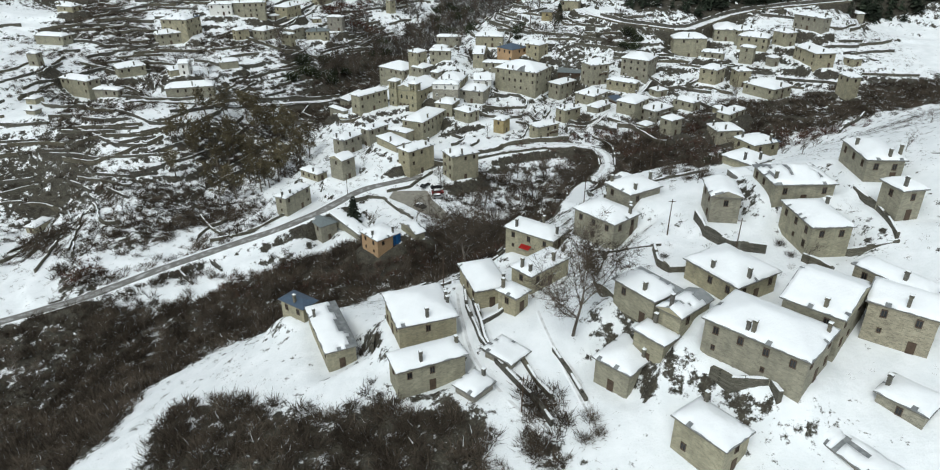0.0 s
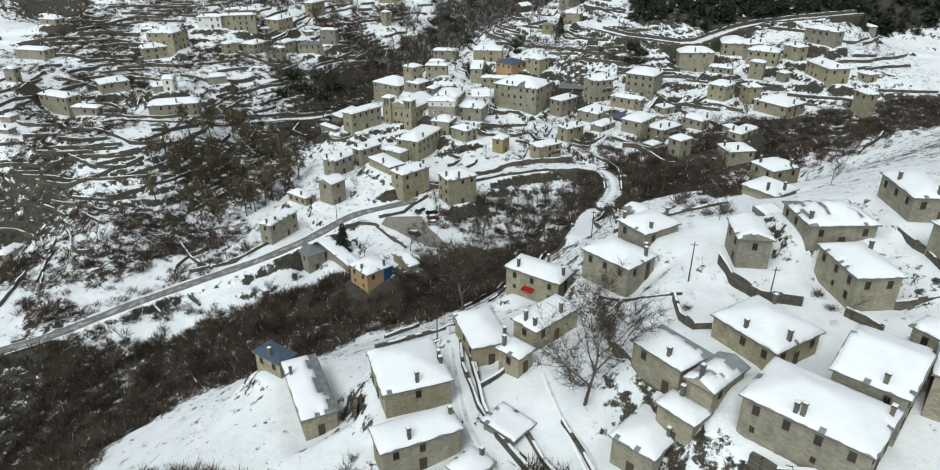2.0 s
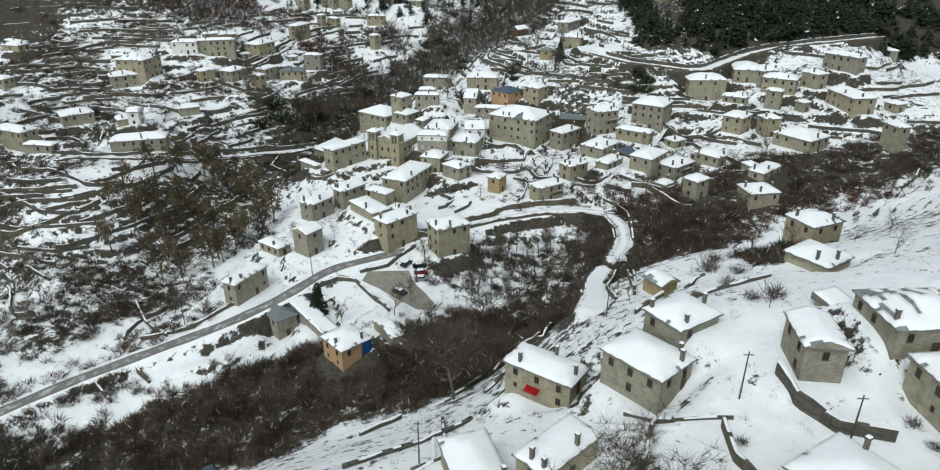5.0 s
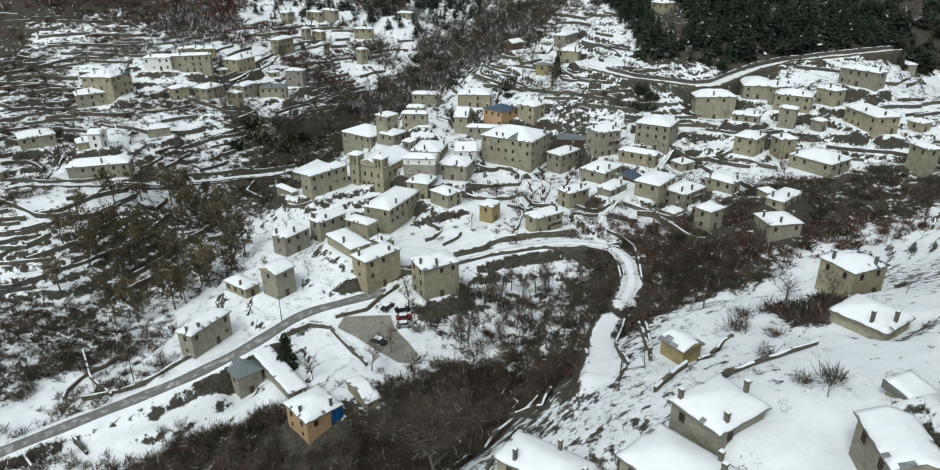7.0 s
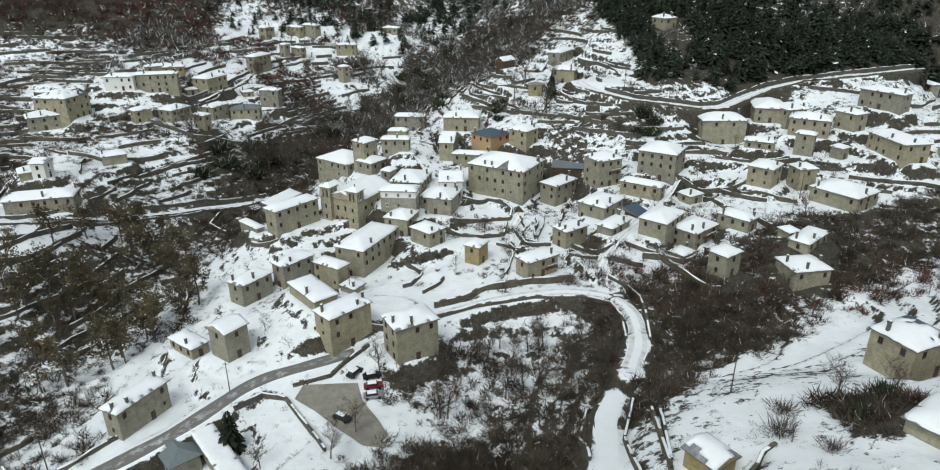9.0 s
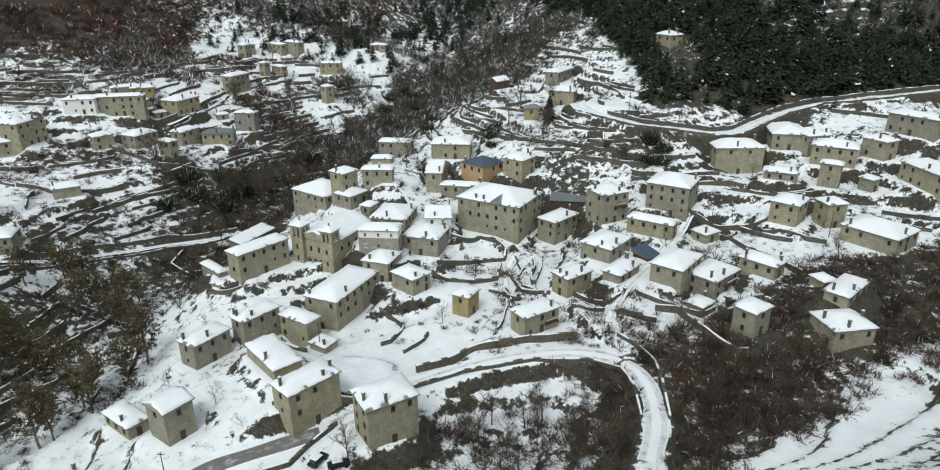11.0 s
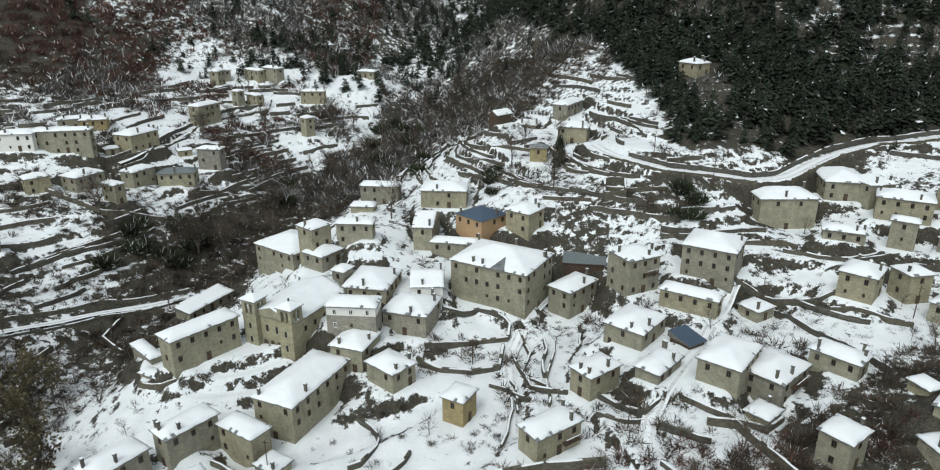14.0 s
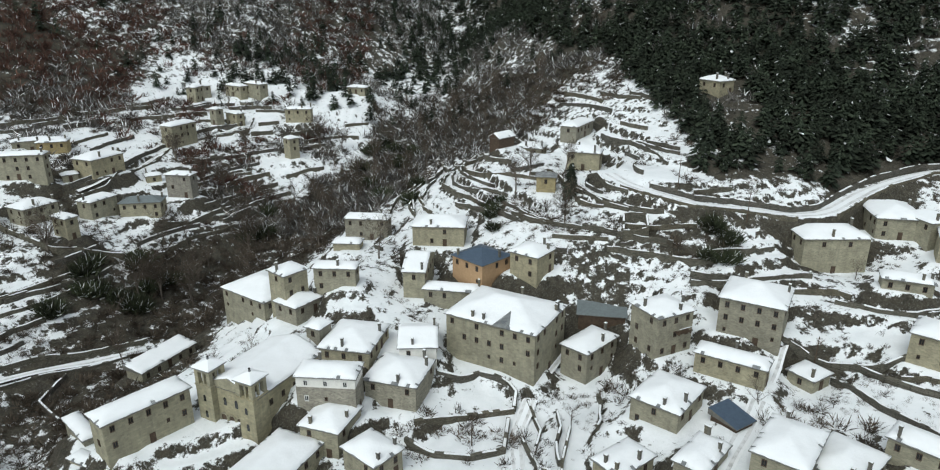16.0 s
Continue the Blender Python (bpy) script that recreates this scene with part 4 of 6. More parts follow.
def house(name, x, y, z, w, d, h, rot, ground=True, kind="hip", wall="stone", roof="slate", bare="none", storeys=0, pitch=0.36, chimneys=-1, frames="wood", category="house", note="", windows=True, inset=0.45, **more):
    """A stone house: walls, slate roof with its snow, chimneys, windows and door, all parts under one Empty."""
    rng = random.Random(name)
    at = pose(x, y, z, 0, 0, rot)
    c, s = math.cos(radians(rot)), math.sin(radians(rot))
    corners = [(x + a * w / 2 * c - b * d / 2 * s, y + a * w / 2 * s + b * d / 2 * c) for a, b in ((-1, -1), (1, -1), (1, 1), (-1, 1))]
    lowest = min(float(land(*q)[0]) for q in corners)
    foot = min(0.0, lowest - z) - 0.6
    shown = z + h - sum(float(land(*q)[0]) for q in corners) / 4
    n_st = storeys or (1 if shown < 4.2 else 2 if shown < 8.0 else 3)
    size = ("large " if w * d > 190 else "small " if w * d < 50 else "") + ("one" if n_st == 1 else "two" if n_st == 2 else "three") + "-storey"
    ob = thing("house" if category == "house" else category.replace(" ", "_"), at, f"{size} {COLOURS[wall]} {category} with {'snow-covered' if bare == 'none' else 'partly snowy'} {ROOFS[roof][1]} roof{note}", category, "houses of the village")
    iw, id_ = w - 2 * inset, d - 2 * inset
    bm = bmesh.new()
    box(bm, 0, 0, (h - 0.12 + foot) / 2, iw, id_, h - 0.12 - foot)
    if kind in ("gable", "cross"):
        zt = (d if kind == "gable" else w) / 2 * pitch
        for sgn in (-1, 1):
            if kind == "gable":
                q = [(sgn * iw / 2, -id_ / 2, h - 0.13), (sgn * iw / 2, id_ / 2, h - 0.13), (sgn * iw / 2, 0, h + zt - 0.15)]
            else:
                q = [(-iw / 2, sgn * id_ / 2, h - 0.13), (iw / 2, sgn * id_ / 2, h - 0.13), (0, sgn * id_ / 2, h + zt - 0.15)]
            bm.faces.new([bm.verts.new(k) for k in q])
    part("wall", bm, STONES[wall], ob)
    if more.get("plinth"):
        bm = bmesh.new()
        box(bm, 0, 0, (foot + more["plinth"]) / 2, iw + 0.06, id_ + 0.06, more["plinth"] - foot)
        part("lower_wall", bm, STONE_GREY, ob, "bare grey stone lower storey")
    if more.get("dormer"):
        bm = bmesh.new()
        u, hw, up = more["dormer"], 2.2, 1.9
        q = [(-w / 2 - 0.05, u - hw, 0), (-w / 2 - 0.05, u + hw, 0), (-w / 2 - 0.05, u, up), (-w / 2 + 5.2, u, up), (-w / 2 + 0.9, u - hw, 0.35), (-w / 2 + 0.9, u + hw, 0.35)]
        q = [bm.verts.new((a, b, c_ + h + 0.05)) for a, b, c_ in q]
        for k in ((0, 2, 1), (0, 4, 3, 2), (1, 2, 3, 5)):
            bm.faces.new([q[i] for i in k])
        part("dormer", bm, SLATE, ob, "grey slate gable free of snow")
    bm = bmesh.new()
    roof_solid(bm, kind, w, d, pitch)
    r = part("roof", bm, (ROOFS[roof][0], FASCIA, STONES[wall]), ob)
    r.location.z = h
    if bare != "all":
        cap = part("roof_snow", snow_cap(kind, w - 0.05, d - 0.05, pitch, name, BARE[bare], 0.24 + 0.12 * rng.random()), SNOW, ob, "thick white snow cover")
        cap.location.z = h
    n_ch = chimneys if chimneys >= 0 else rng.choice((1, 2, 2, 3)) if w * d > 60 else rng.choice((0, 1, 1))
    for k in range(n_ch):
        side = rng.choice((-1, 1))
        if k % 2:
            cx, cy = rng.uniform(-0.3, 0.3) * w, -d / 2 + 0.9
        else:
            cx, cy = side * (w / 2 - 0.95), rng.uniform(-0.35, 0.35) * d
        body, cap_me = rng.choice(CHIMNEYS)
        ch = part("chimney", body, None, ob)
        ch.location = (cx, cy, h + roof_height(kind, w, d, cx, cy, pitch))
        ch.rotation_euler.z = rng.choice((0, math.pi / 2))
        part("chimney_snow", cap_me, None, ch)
    if more.get("balcony"):
        # timber gallery on the front wall
        bw, bu, bz = more["balcony"]
        fy = -id_ / 2
        bm = bmesh.new()
        box(bm, bu, fy - 0.6, bz, bw, 1.2, 0.14)
        for k in (-1, 1):
            box(bm, bu + k * (bw / 2 - 0.08), fy - 0.6, bz - 0.25, 0.12, 1.1, 0.3)
        bal = part("balcony", bm, WOOD, ob, "dark timber balcony")
        bm = bmesh.new()
        n_b = int(bw / 0.3)
        for k in range(n_b + 1):
            box(bm, bu - bw / 2 + bw * k / n_b, fy - 1.15, bz + 0.52, 0.05, 0.05, 0.9)
        for zz in (0.25, 1.0):
            box(bm, bu, fy - 1.15, bz + zz, bw + 0.08, 0.08, 0.08)
        part("railing", bm, WOOD, bal)
        bm = bmesh.new()
        box(bm, bu, fy - 1.1, bz + 1.08, bw, 0.16, 0.09)
        part("railing_snow", bm, SNOW, bal)
    if not windows:
        return ob
    placed_door = False
    sides = ((0, -1, iw, id_ / 2, 0.0), (1, 0, id_, iw / 2, math.pi / 2), (-1, 0, id_, iw / 2, -math.pi / 2), (0, 1, iw, id_ / 2, math.pi))
    for sx, sy, length, off, turn in sides:
        wy = sx * s + sy * c
        if wy > 0.35:
            continue
        count = max(1, int((length - 0.6) / 2.9))
        for st in range(n_st):
            zc = h - 1.4 - st * (max(2.6, min(3.3, shown / n_st)) if n_st > 1 else 2.8)
            for k in range(count):
                if rng.random() < (0.2 if st == 0 else 0.42):
                    continue
                u = (k + 0.5) / count * length - length / 2
                lx, ly = (u, -off) if sy == -1 else (off, u) if sx == 1 else (-off, -u) if sx == -1 else (-u, off)
                gxx, gyy = x + lx * c - ly * s, y + lx * s + ly * c
                floor_z = float(land(gxx + (sx * c - sy * s) * 0.6, gyy + (sx * s + sy * c) * 0.6)[0]) - z
                low_st = st == n_st - 1
                if low_st and not placed_door and wy < 0.2 and k == count // 2 and h + z > floor_z + z + 2.4:
                    dz = max(floor_z, foot)
                    dr = part("door", DOOR, None, ob, "dark wooden plank door")
                    dr.location, dr.rotation_euler.z = (lx, ly, dz), turn
                    placed_door = True
                    continue
                if zc - 0.7 < floor_z + 0.1:
                    continue
                style = "small" if low_st and n_st > 1 and rng.random() < 0.5 else frames
                fr, pane = WINDOWS[style]
                wn = part("window", fr, None, ob)
                wn.location, wn.rotation_euler.z = (lx, ly, zc), turn
                part("pane", pane, None, wn)
    return ob


for plot_name, p in PLOTS.items():
    house(plot_name, **p)


# ---- church with two bell towers ----
def arch(bm, x, y, z0, w, h, depth, n=8, mi=0):
    """An upright arched panel looking along -y."""
    pts = [(-w / 2, 0), (w / 2, 0)] + [(w / 2 * math.cos(k / n * math.pi), h - w / 2 + w / 2 * math.sin(k / n * math.pi)) for k in range(n + 1)]
    f = [bm.verts.new((x + a, y - depth, z0 + b)) for a, b in pts]
    g = [bm.verts.new((x + a, y, z0 + b)) for a, b in pts]
    bm.faces.new(f).material_index = mi
    for i in range(len(pts)):
        j = (i + 1) % len(pts)
        bm.faces.new((f[i], g[i], g[j], f[j])).material_index = mi
    return bm


def arch_ring(bm, x, y, z0, w, h, t, depth, n=10):
    """A stone surround round an arched opening."""
    def outline(grow):
        ww = w / 2 + grow
        return [(ww, 0)] + [(ww * math.cos(k / n * math.pi), h - w / 2 + ww * math.sin(k / n * math.pi)) for k in range(n + 1)] + [(-ww, 0)]
    a, b = outline(0), outline(t)
    rows = [[bm.verts.new((x + q[0], y - dd, z0 + q[1])) for q in line] for line, dd in ((a, 0.0), (a, depth), (b, depth), (b, 0.0))]
    for r0, r1 in zip(rows, rows[1:]):
        for i in range(len(a) - 1):
            bm.faces.new((r0[i], r1[i], r1[i + 1], r0[i + 1]))


church = thing("church", pose(-51.9, 296.7, 53.3, 0, 0, -24), "dressed-stone church with two bell towers and snowy roof", "church")
bm = bmesh.new()
box(bm, 0, 9.6, 2.4, 13.6, 19.2, 11.2)
zt = 8.0 + 2.45
for yy in (0.0, 19.2):
    bm.faces.new([bm.verts.new(q) for q in ((-6.8, yy, 7.99), (6.8, yy, 7.99), (0, yy, zt))])
part("wall", bm, ASHLAR, church)
bm = bmesh.new()
roof_solid(bm, "cross", 14.6, 20.0, 0.34)
r = part("roof", bm, (SLATE, FASCIA, ASHLAR), church)
r.location = (0, 9.7, 8.0)
cap = part("roof_snow", snow_cap("cross", 14.5, 19.9, 0.34, "church"), SNOW, church, "thick white snow cover")
cap.location = (0, 9.7, 8.0)
for sx in (-1, 1):
    bm = bmesh.new()
    box(bm, 0, 0, 2.4, 3.9, 3.9, 11.2)
    tower = part("tower", bm, ASHLAR, church)
    tower.location = (sx * 5.2, 0.6, 0)
    bm = bmesh.new()
    turned(bm, [(2.05, 2.05, 8.0), (2.1, 2.1, 8.2), (2.1, 2.1, 8.3), (1.95, 1.95, 8.3)])
    part("cornice", bm, ASHLAR, tower)
    for cx in (-1, 1):
        for cy in (-1, 1):
            bm = bmesh.new()
            box(bm, cx * 1.5, cy * 1.5, 9.9, 0.85, 0.85, 3.4)
            part("pier", bm, ASHLAR, tower)
    for k in range(4):
        bm = bmesh.new()
        box(bm, 0, -1.5, 9.6, 0.4, 0.4, 2.8)
        mull = part("mullion", bm, ASHLAR, tower)
        mull.rotation_euler.z = k * math.pi / 2
        bm = bmesh.new()
        box(bm, 0, -1.55, 11.25, 3.6, 0.7, 0.7)
        lint = part("lintel", bm, ASHLAR, tower)
        lint.rotation_euler.z = k * math.pi / 2
    bm = bmesh.new()
    box(bm, 0, 0, 9.8, 1.6, 1.6, 3.2)
    part("bell_frame", bm, WOOD, tower, "dark timber bell frame")
    bm = bmesh.new()
    turned(bm, [(2.3, 2.3, 11.6), (2.35, 2.35, 11.8), (0.25, 0.25, 12.7), (0.12, 0.12, 13.4)])
    part("tower_roof", bm, SLATE, tower)
    bm = bmesh.new()
    turned(bm, [(2.3, 2.3, 11.82), (2.2, 2.2, 12.02), (1.2, 1.2, 12.55), (0.3, 0.3, 12.95)])
    part("roof_snow", bm, SNOW, tower, "pointed cap of snow")
    bm = bmesh.new()
    bmesh.ops.create_uvsphere(bm, u_segments=10, v_segments=6, radius=0.22)
    fin = part("finial", bm, IRON, tower)
    fin.location.z = 13.5
    for zz, hh in ((1.2, 1.5), (4.8, 1.4)):
        bm = arch(bmesh.new(), 0, -1.96, zz, 0.6, hh, 0.04)
        part("window", bm, GLASS, tower, "narrow arched dark window")
for k in (-1, 0, 1):
    bm = arch(bmesh.new(), k * 2.0, -0.02, -0.8, 1.4, 3.0, 0.05)
    part("door", bm, WOOD, church, "dark arched timber door")
    bm = bmesh.new()
    arch_ring(bm, k * 2.0, 0, -0.8, 1.4, 3.0, 0.28, 0.3)
    part("portal_arch", bm, ASHLAR, church)
for k in (-1, 1):
    bm = arch(bmesh.new(), k * 1.4, -0.02, 4.2, 0.7, 1.7, 0.05)
    part("window", bm, GLASS, church, "narrow arched dark window")
bm = arch(bmesh.new(), 0, -0.02, 5.6, 1.3, 1.3, 0.06)
part("relief_panel", bm, STONE, church, "carved round stone panel")
for k in range(5):
    fr, pane = WINDOWS["wood"]
    wn = part("window", fr, None, church)
    wn.location, wn.rotation_euler.z = (6.8, 3.5 + 3.4 * k, 5.2), math.pi / 2
    part("pane", pane, None, wn)


# ---- trees ----
def tube(verts, faces, a, b, ra, rb, sides):
    """A tapered limb from a to b."""
    d = (b - a).normalized()
    u = d.orthogonal().normalized()
    v = d.cross(u)
    s = len(verts)
    for p, r in ((a, ra), (b, rb)):
        for k in range(sides):
            t = k / sides * math.tau
            verts.append(tuple(p + (u * math.cos(t) + v * math.sin(t)) * r))
    for k in range(sides):
        faces.append((s + k, s + (k + 1) % sides, s + sides + (k + 1) % sides, s + sides + k))


def bare_tree(seed, height, spread_, twigs, lean=0.12, leafy=False, depth=2):
    """Meshes of trunk with limbs, and of the crown's twigs."""
    rng = random.Random(seed)
    verts, faces, tips = [], [], []

    def grow(p, d, length, r, level):
        steps = 4 if level == 0 else 3
        for k in range(steps):
            q = p + d * (length / steps)
            r2 = r * (0.82 if level else 0.84)
            tube(verts, faces, p, q, r, r2, 6 if level == 0 else 4 if level == 1 else 3)
            if level < depth and (k >= 1 or level):
                for _ in range(rng.choice((2, 3)) if level == 0 else 2):
                    side = Vector((rng.uniform(-1, 1), rng.uniform(-1, 1), rng.uniform(0.1, 0.8))).normalized()
                    grow(q, (d * 0.45 + side).normalized(), length * rng.uniform(0.42, 0.6) * (spread_ if level == 0 else 1), r2 * 0.55, level + 1)
            if level >= 1:
                tips.append((q, d))
            p, r = q, r2
            d = (d + Vector((rng.uniform(-1, 1), rng.uniform(-1, 1), rng.uniform(-0.2, 0.5))) * (0.12 if level == 0 else 0.22)).normalized()
        tips.append((p, d))

    grow(Vector((0, 0, -0.8)), Vector((rng.uniform(-lean, lean), rng.uniform(-lean, lean), 1)).normalized(), height * 0.62 + 0.8, height * 0.024, 0)
    tv, tf = [], []
    for _ in range(twigs):
        p, d = rng.choice(tips)
        w = Vector((rng.uniform(-1, 1), rng.uniform(-1, 1), rng.uniform(-0.4, 1))).normalized()
        d2 = (d * 0.6 + w).normalized()
        n = d2.cross(Vector((rng.uniform(-1, 1), rng.uniform(-1, 1), rng.uniform(-1, 1)))).normalized()
        if leafy:
            p = p + w * rng.uniform(0, height * 0.09)
            ln, wd = rng.uniform(0.3, 0.7), rng.uniform(0.14, 0.3)
        else:
            ln, wd = height * rng.uniform(0.08, 0.18), rng.uniform(0.009, 0.018)
        s = len(tv)
        tv += [tuple(p - n * wd), tuple(p + n * wd), tuple(p + d2 * ln)]
        tf.append((s, s + 1, s + 2))
    return (verts, faces), (tv, tf)


def tree_meshes(seed, height, spread_, twigs, bark, leaf, leafy=False, depth=2):
    (v, f), (tv, tf) = bare_tree(seed, height, spread_, twigs, leafy=leafy, depth=depth)
    return raw_mesh("trunk", v, f, bark), raw_mesh("crown", tv, tf, leaf)


def pine_arrays(seed, height, whorls, blades, girth=0.34):
    """A conifer as triangles: ragged drooping fans in whorls that narrow to a blunt top."""
    rng = random.Random(seed)
    v, f = [], []
    lx, ly = rng.uniform(-0.05, 0.05), rng.uniform(-0.05, 0.05)
    for k in range(whorls):
        t = (k + rng.uniform(0, 0.8)) / whorls
        z = height * (0.12 + 0.86 * t)
        r = height * girth * (1 - t) ** 0.7 * rng.uniform(0.65, 1.1) + 0.05 * height
        cx, cy = lx * t * height, ly * t * height
        for b in range(blades):
            a = (b + rng.uniform(-0.5, 0.5)) / blades * math.tau + k * 1.3
            rr = r * rng.uniform(0.45, 1.2)
            half = 0.5 / blades * math.tau * rng.uniform(0.5, 1.1)
            z2 = z - rr * rng.uniform(-0.1, 0.5)
            s = len(v)
            v += [(cx, cy, z + height * 0.04), (cx + rr * math.cos(a - half) * 0.8, cy + rr * math.sin(a - half) * 0.8, z2 + 0.02 * height), (cx + rr * math.cos(a), cy + rr * math.sin(a), z2 - 0.02 * height), (cx + rr * math.cos(a + half) * 0.8, cy + rr * math.sin(a + half) * 0.8, z2 + 0.02 * height)]
            f += [(s, s + 1, s + 2), (s, s + 2, s + 3)]
    return np.array(v), np.array(f)


def shrub_arrays(seed, n, size, width, up=0.25):
    """A bush as long thin blades from one root."""
    rng = np.random.default_rng(seed)
    d = rng.normal(size=(n, 3))
    d[:, 2] = np.abs(d[:, 2]) + up
    d /= np.linalg.norm(d, axis=1)[:, None]
    root = rng.normal(size=(n, 3)) * [0.22, 0.22, 0.05] * size + d * size * rng.uniform(0, 0.45, (n, 1))
    tip = root + d * size * rng.uniform(0.4, 0.75, (n, 1))
    side = np.cross(d, rng.normal(size=(n, 3)))
    side = side / np.linalg.norm(side, axis=1)[:, None] * width * rng.uniform(0.6, 1.3, (n, 1))
    return np.stack([root - side, root + side, tip], 1).reshape(-1, 3), np.arange(3 * n).reshape(-1, 3)


def scattered(name, templates, spots, sizes, material, label, category, seed=0):
    """Many plants as one object of kind stuff."""
    rng = np.random.default_rng(seed)
    vs, fs, at = [], [], 0
    z = land(spots[:, 0], spots[:, 1])
    for i, (x, y) in enumerate(spots):
        v, f = templates[i % len(templates)]
        a, k = rng.uniform(0, math.tau), sizes[i]
        c, s = math.cos(a) * k, math.sin(a) * k
        q = np.stack([v[:, 0] * c - v[:, 1] * s + x, v[:, 0] * s + v[:, 1] * c + y, v[:, 2] * k * rng.uniform(0.85, 1.15) + z[i] - 0.15], 1)
        vs.append(q)
        fs.append(f + at)
        at += len(v)
    me = raw_mesh(name, np.concatenate(vs).tolist(), np.concatenate(fs).tolist(), material)
    return tagged(new(name, me), label, category, kind="stuff")


KEEP_OFF = [(p["x"], p["y"], 0.5 * math.hypot(p["w"], p["d"])) for p in PLOTS.values()] + [(-50, 305, 13)]


def spots_in(n, x0, x1, y0, y1, wanted, seed, road_gap=3.6):
    """Random places in a rectangle where wanted(x, y) says so, clear of houses and roads."""
    rng = np.random.default_rng(seed)
    x, y = rng.uniform(x0, x1, n * 8), rng.uniform(y0, y1, n * 8)
    ok = rng.uniform(size=n * 8) < wanted(x, y)
    for line in (ROAD, LANE, HIGH_ROAD, HILL_ROAD, HILL_LANE):
        ok &= to_line(x, y, line)[0] > road_gap
    for cx, cy, r in KEEP_OFF:
        ok &= np.hypot(x - cx, y - cy) > r + 0.8
    return np.stack([x[ok], y[ok]], 1)[:n]


def pine_zone(x, y):
    slope = smooth((x - 53 + 0.12 * (y - 400) + 0.36 * np.maximum(0, y - 470)) / 10) * smooth((y - 363 - 0.12 * np.abs(x - 66)) / 6)
    return np.maximum(slope, blob(x, y, 67, 375, 14, 10)) * (1 - 0.55 * smooth((x - 104) / 22) * smooth((y - 404) / 14)) * (np.hypot((x - 75) / 8, (y - 410) / 17) > 1)


def mixed(x, y, seed, lo=-0.2):
    return smooth(0.5 + 0.9 * rough_hash(x / 21, y / 21, seed) - lo)


def valley(x, y):
    return brush(x, y) * (y < 470) * (1 - pine_zone(x, y)) * (1 - 0.75 * blob(x, y, -114, 262, 24, 34))


SHRUBS = [shrub_arrays(i, 36, 1.0, 0.017) for i in range(6)]
THICK = [shrub_arrays(20 + i, 48, 1.0, 0.034) for i in range(6)]
FINE = [shrub_arrays(80 + i, 84, 1.0, 0.024, 0.45) for i in range(5)]
q = spots_in(3000, -120, 60, 56, 205, lambda x, y: valley(x, y) * np.where((y < 104) & (x > -70), 1.0, 0.6), 21, 3.2)
scattered("dense_thicket", FINE, q, np.random.default_rng(21).uniform(1.4, 3.0, len(q)), TWIG, "dense leafless brown thicket on the near slope", "scrub", 21)
q = spots_in(5600, -190, 200, 100, 300, valley, 1, 3.2)
scattered("ravine_scrub", THICK, q, np.random.default_rng(1).uniform(1.3, 3.0, len(q)), TWIG, "leafless brown scrub filling the ravine", "scrub", 1)
q = spots_in(4200, -260, 60, 200, 470, valley, 2)
scattered("gorge_scrub", THICK, q, np.random.default_rng(2).uniform(1.4, 3.2, len(q)), TWIG, "leafless brown scrub along the side gorge", "scrub", 2)
q = spots_in(1300, -150, 150, 165, 300, lambda x, y: 0.6 * blob(x, y, 60, 252, 60, 12) + 0.5 * brush(x, y) * (y < 180), 3)
scattered("russet_scrub", THICK, q, np.random.default_rng(3).uniform(1.4, 2.8, len(q)), TWIG_RED, "russet leafless thicket beside the stream", "scrub", 3)
q = spots_in(5200, -200, 180, 90, 440, lambda x, y: (1 - brush(x, y)) * 0.6 * mixed(x, y, 9.0, 0.2) * np.where(y < 170, 0.4, 1.0), 4, 2.8)
scattered("garden_scrub", SHRUBS, q, np.random.default_rng(4).uniform(0.5, 1.3, len(q)), TWIG, "low dead weeds and bushes on terraces", "weeds", 4)
q = spots_in(3600, -60, 110, 58, 175, lambda x, y: (1 - brush(x, y)) * smooth(0.1 + 1.3 * rough_hash(x / 5, y / 5, 31.0)), 31, 2.2)
scattered("garden_weeds", SHRUBS, q, np.random.default_rng(31).uniform(0.2, 0.6, len(q)), TWIG, "dead weed stalks poking out of garden snow", "weeds", 31)
q = spots_in(3000, -250, -92, 185, 430, lambda x, y: 0.85 * smooth(0.25 + 1.5 * rough_hash(x / 10, y / 8, 33.0)), 33, 2.6)
scattered("hillside_scrub", THICK, q, np.random.default_rng(33).uniform(0.7, 2.0, len(q)), TWIG, "leafless brown bushes between hillside terraces", "scrub", 33)
q = spots_in(1500, -60, 170, 255, 430, lambda x, y: (1 - brush(x, y)) * smooth(0.05 + 1.5 * rough_hash(x / 7, y / 6, 35.0)), 35, 2.8)
scattered("village_scrub", THICK, q, np.random.default_rng(35).uniform(0.5, 1.5, len(q)), TWIG, "leafless brown bushes in village gardens", "scrub", 35)
q = spots_in(1300, -20, 56, 425, 535, lambda x, y: blob(x, y, 22, 480, 38, 40) * smooth(0.5 + 1.4 * rough_hash(x / 8, y / 7, 37.0)), 37, 2.8)
scattered("terrace_scrub", THICK, q, np.random.default_rng(37).uniform(0.8, 2.4, len(q)), TWIG, "leafless brown scrub over abandoned upper terraces", "scrub", 37)
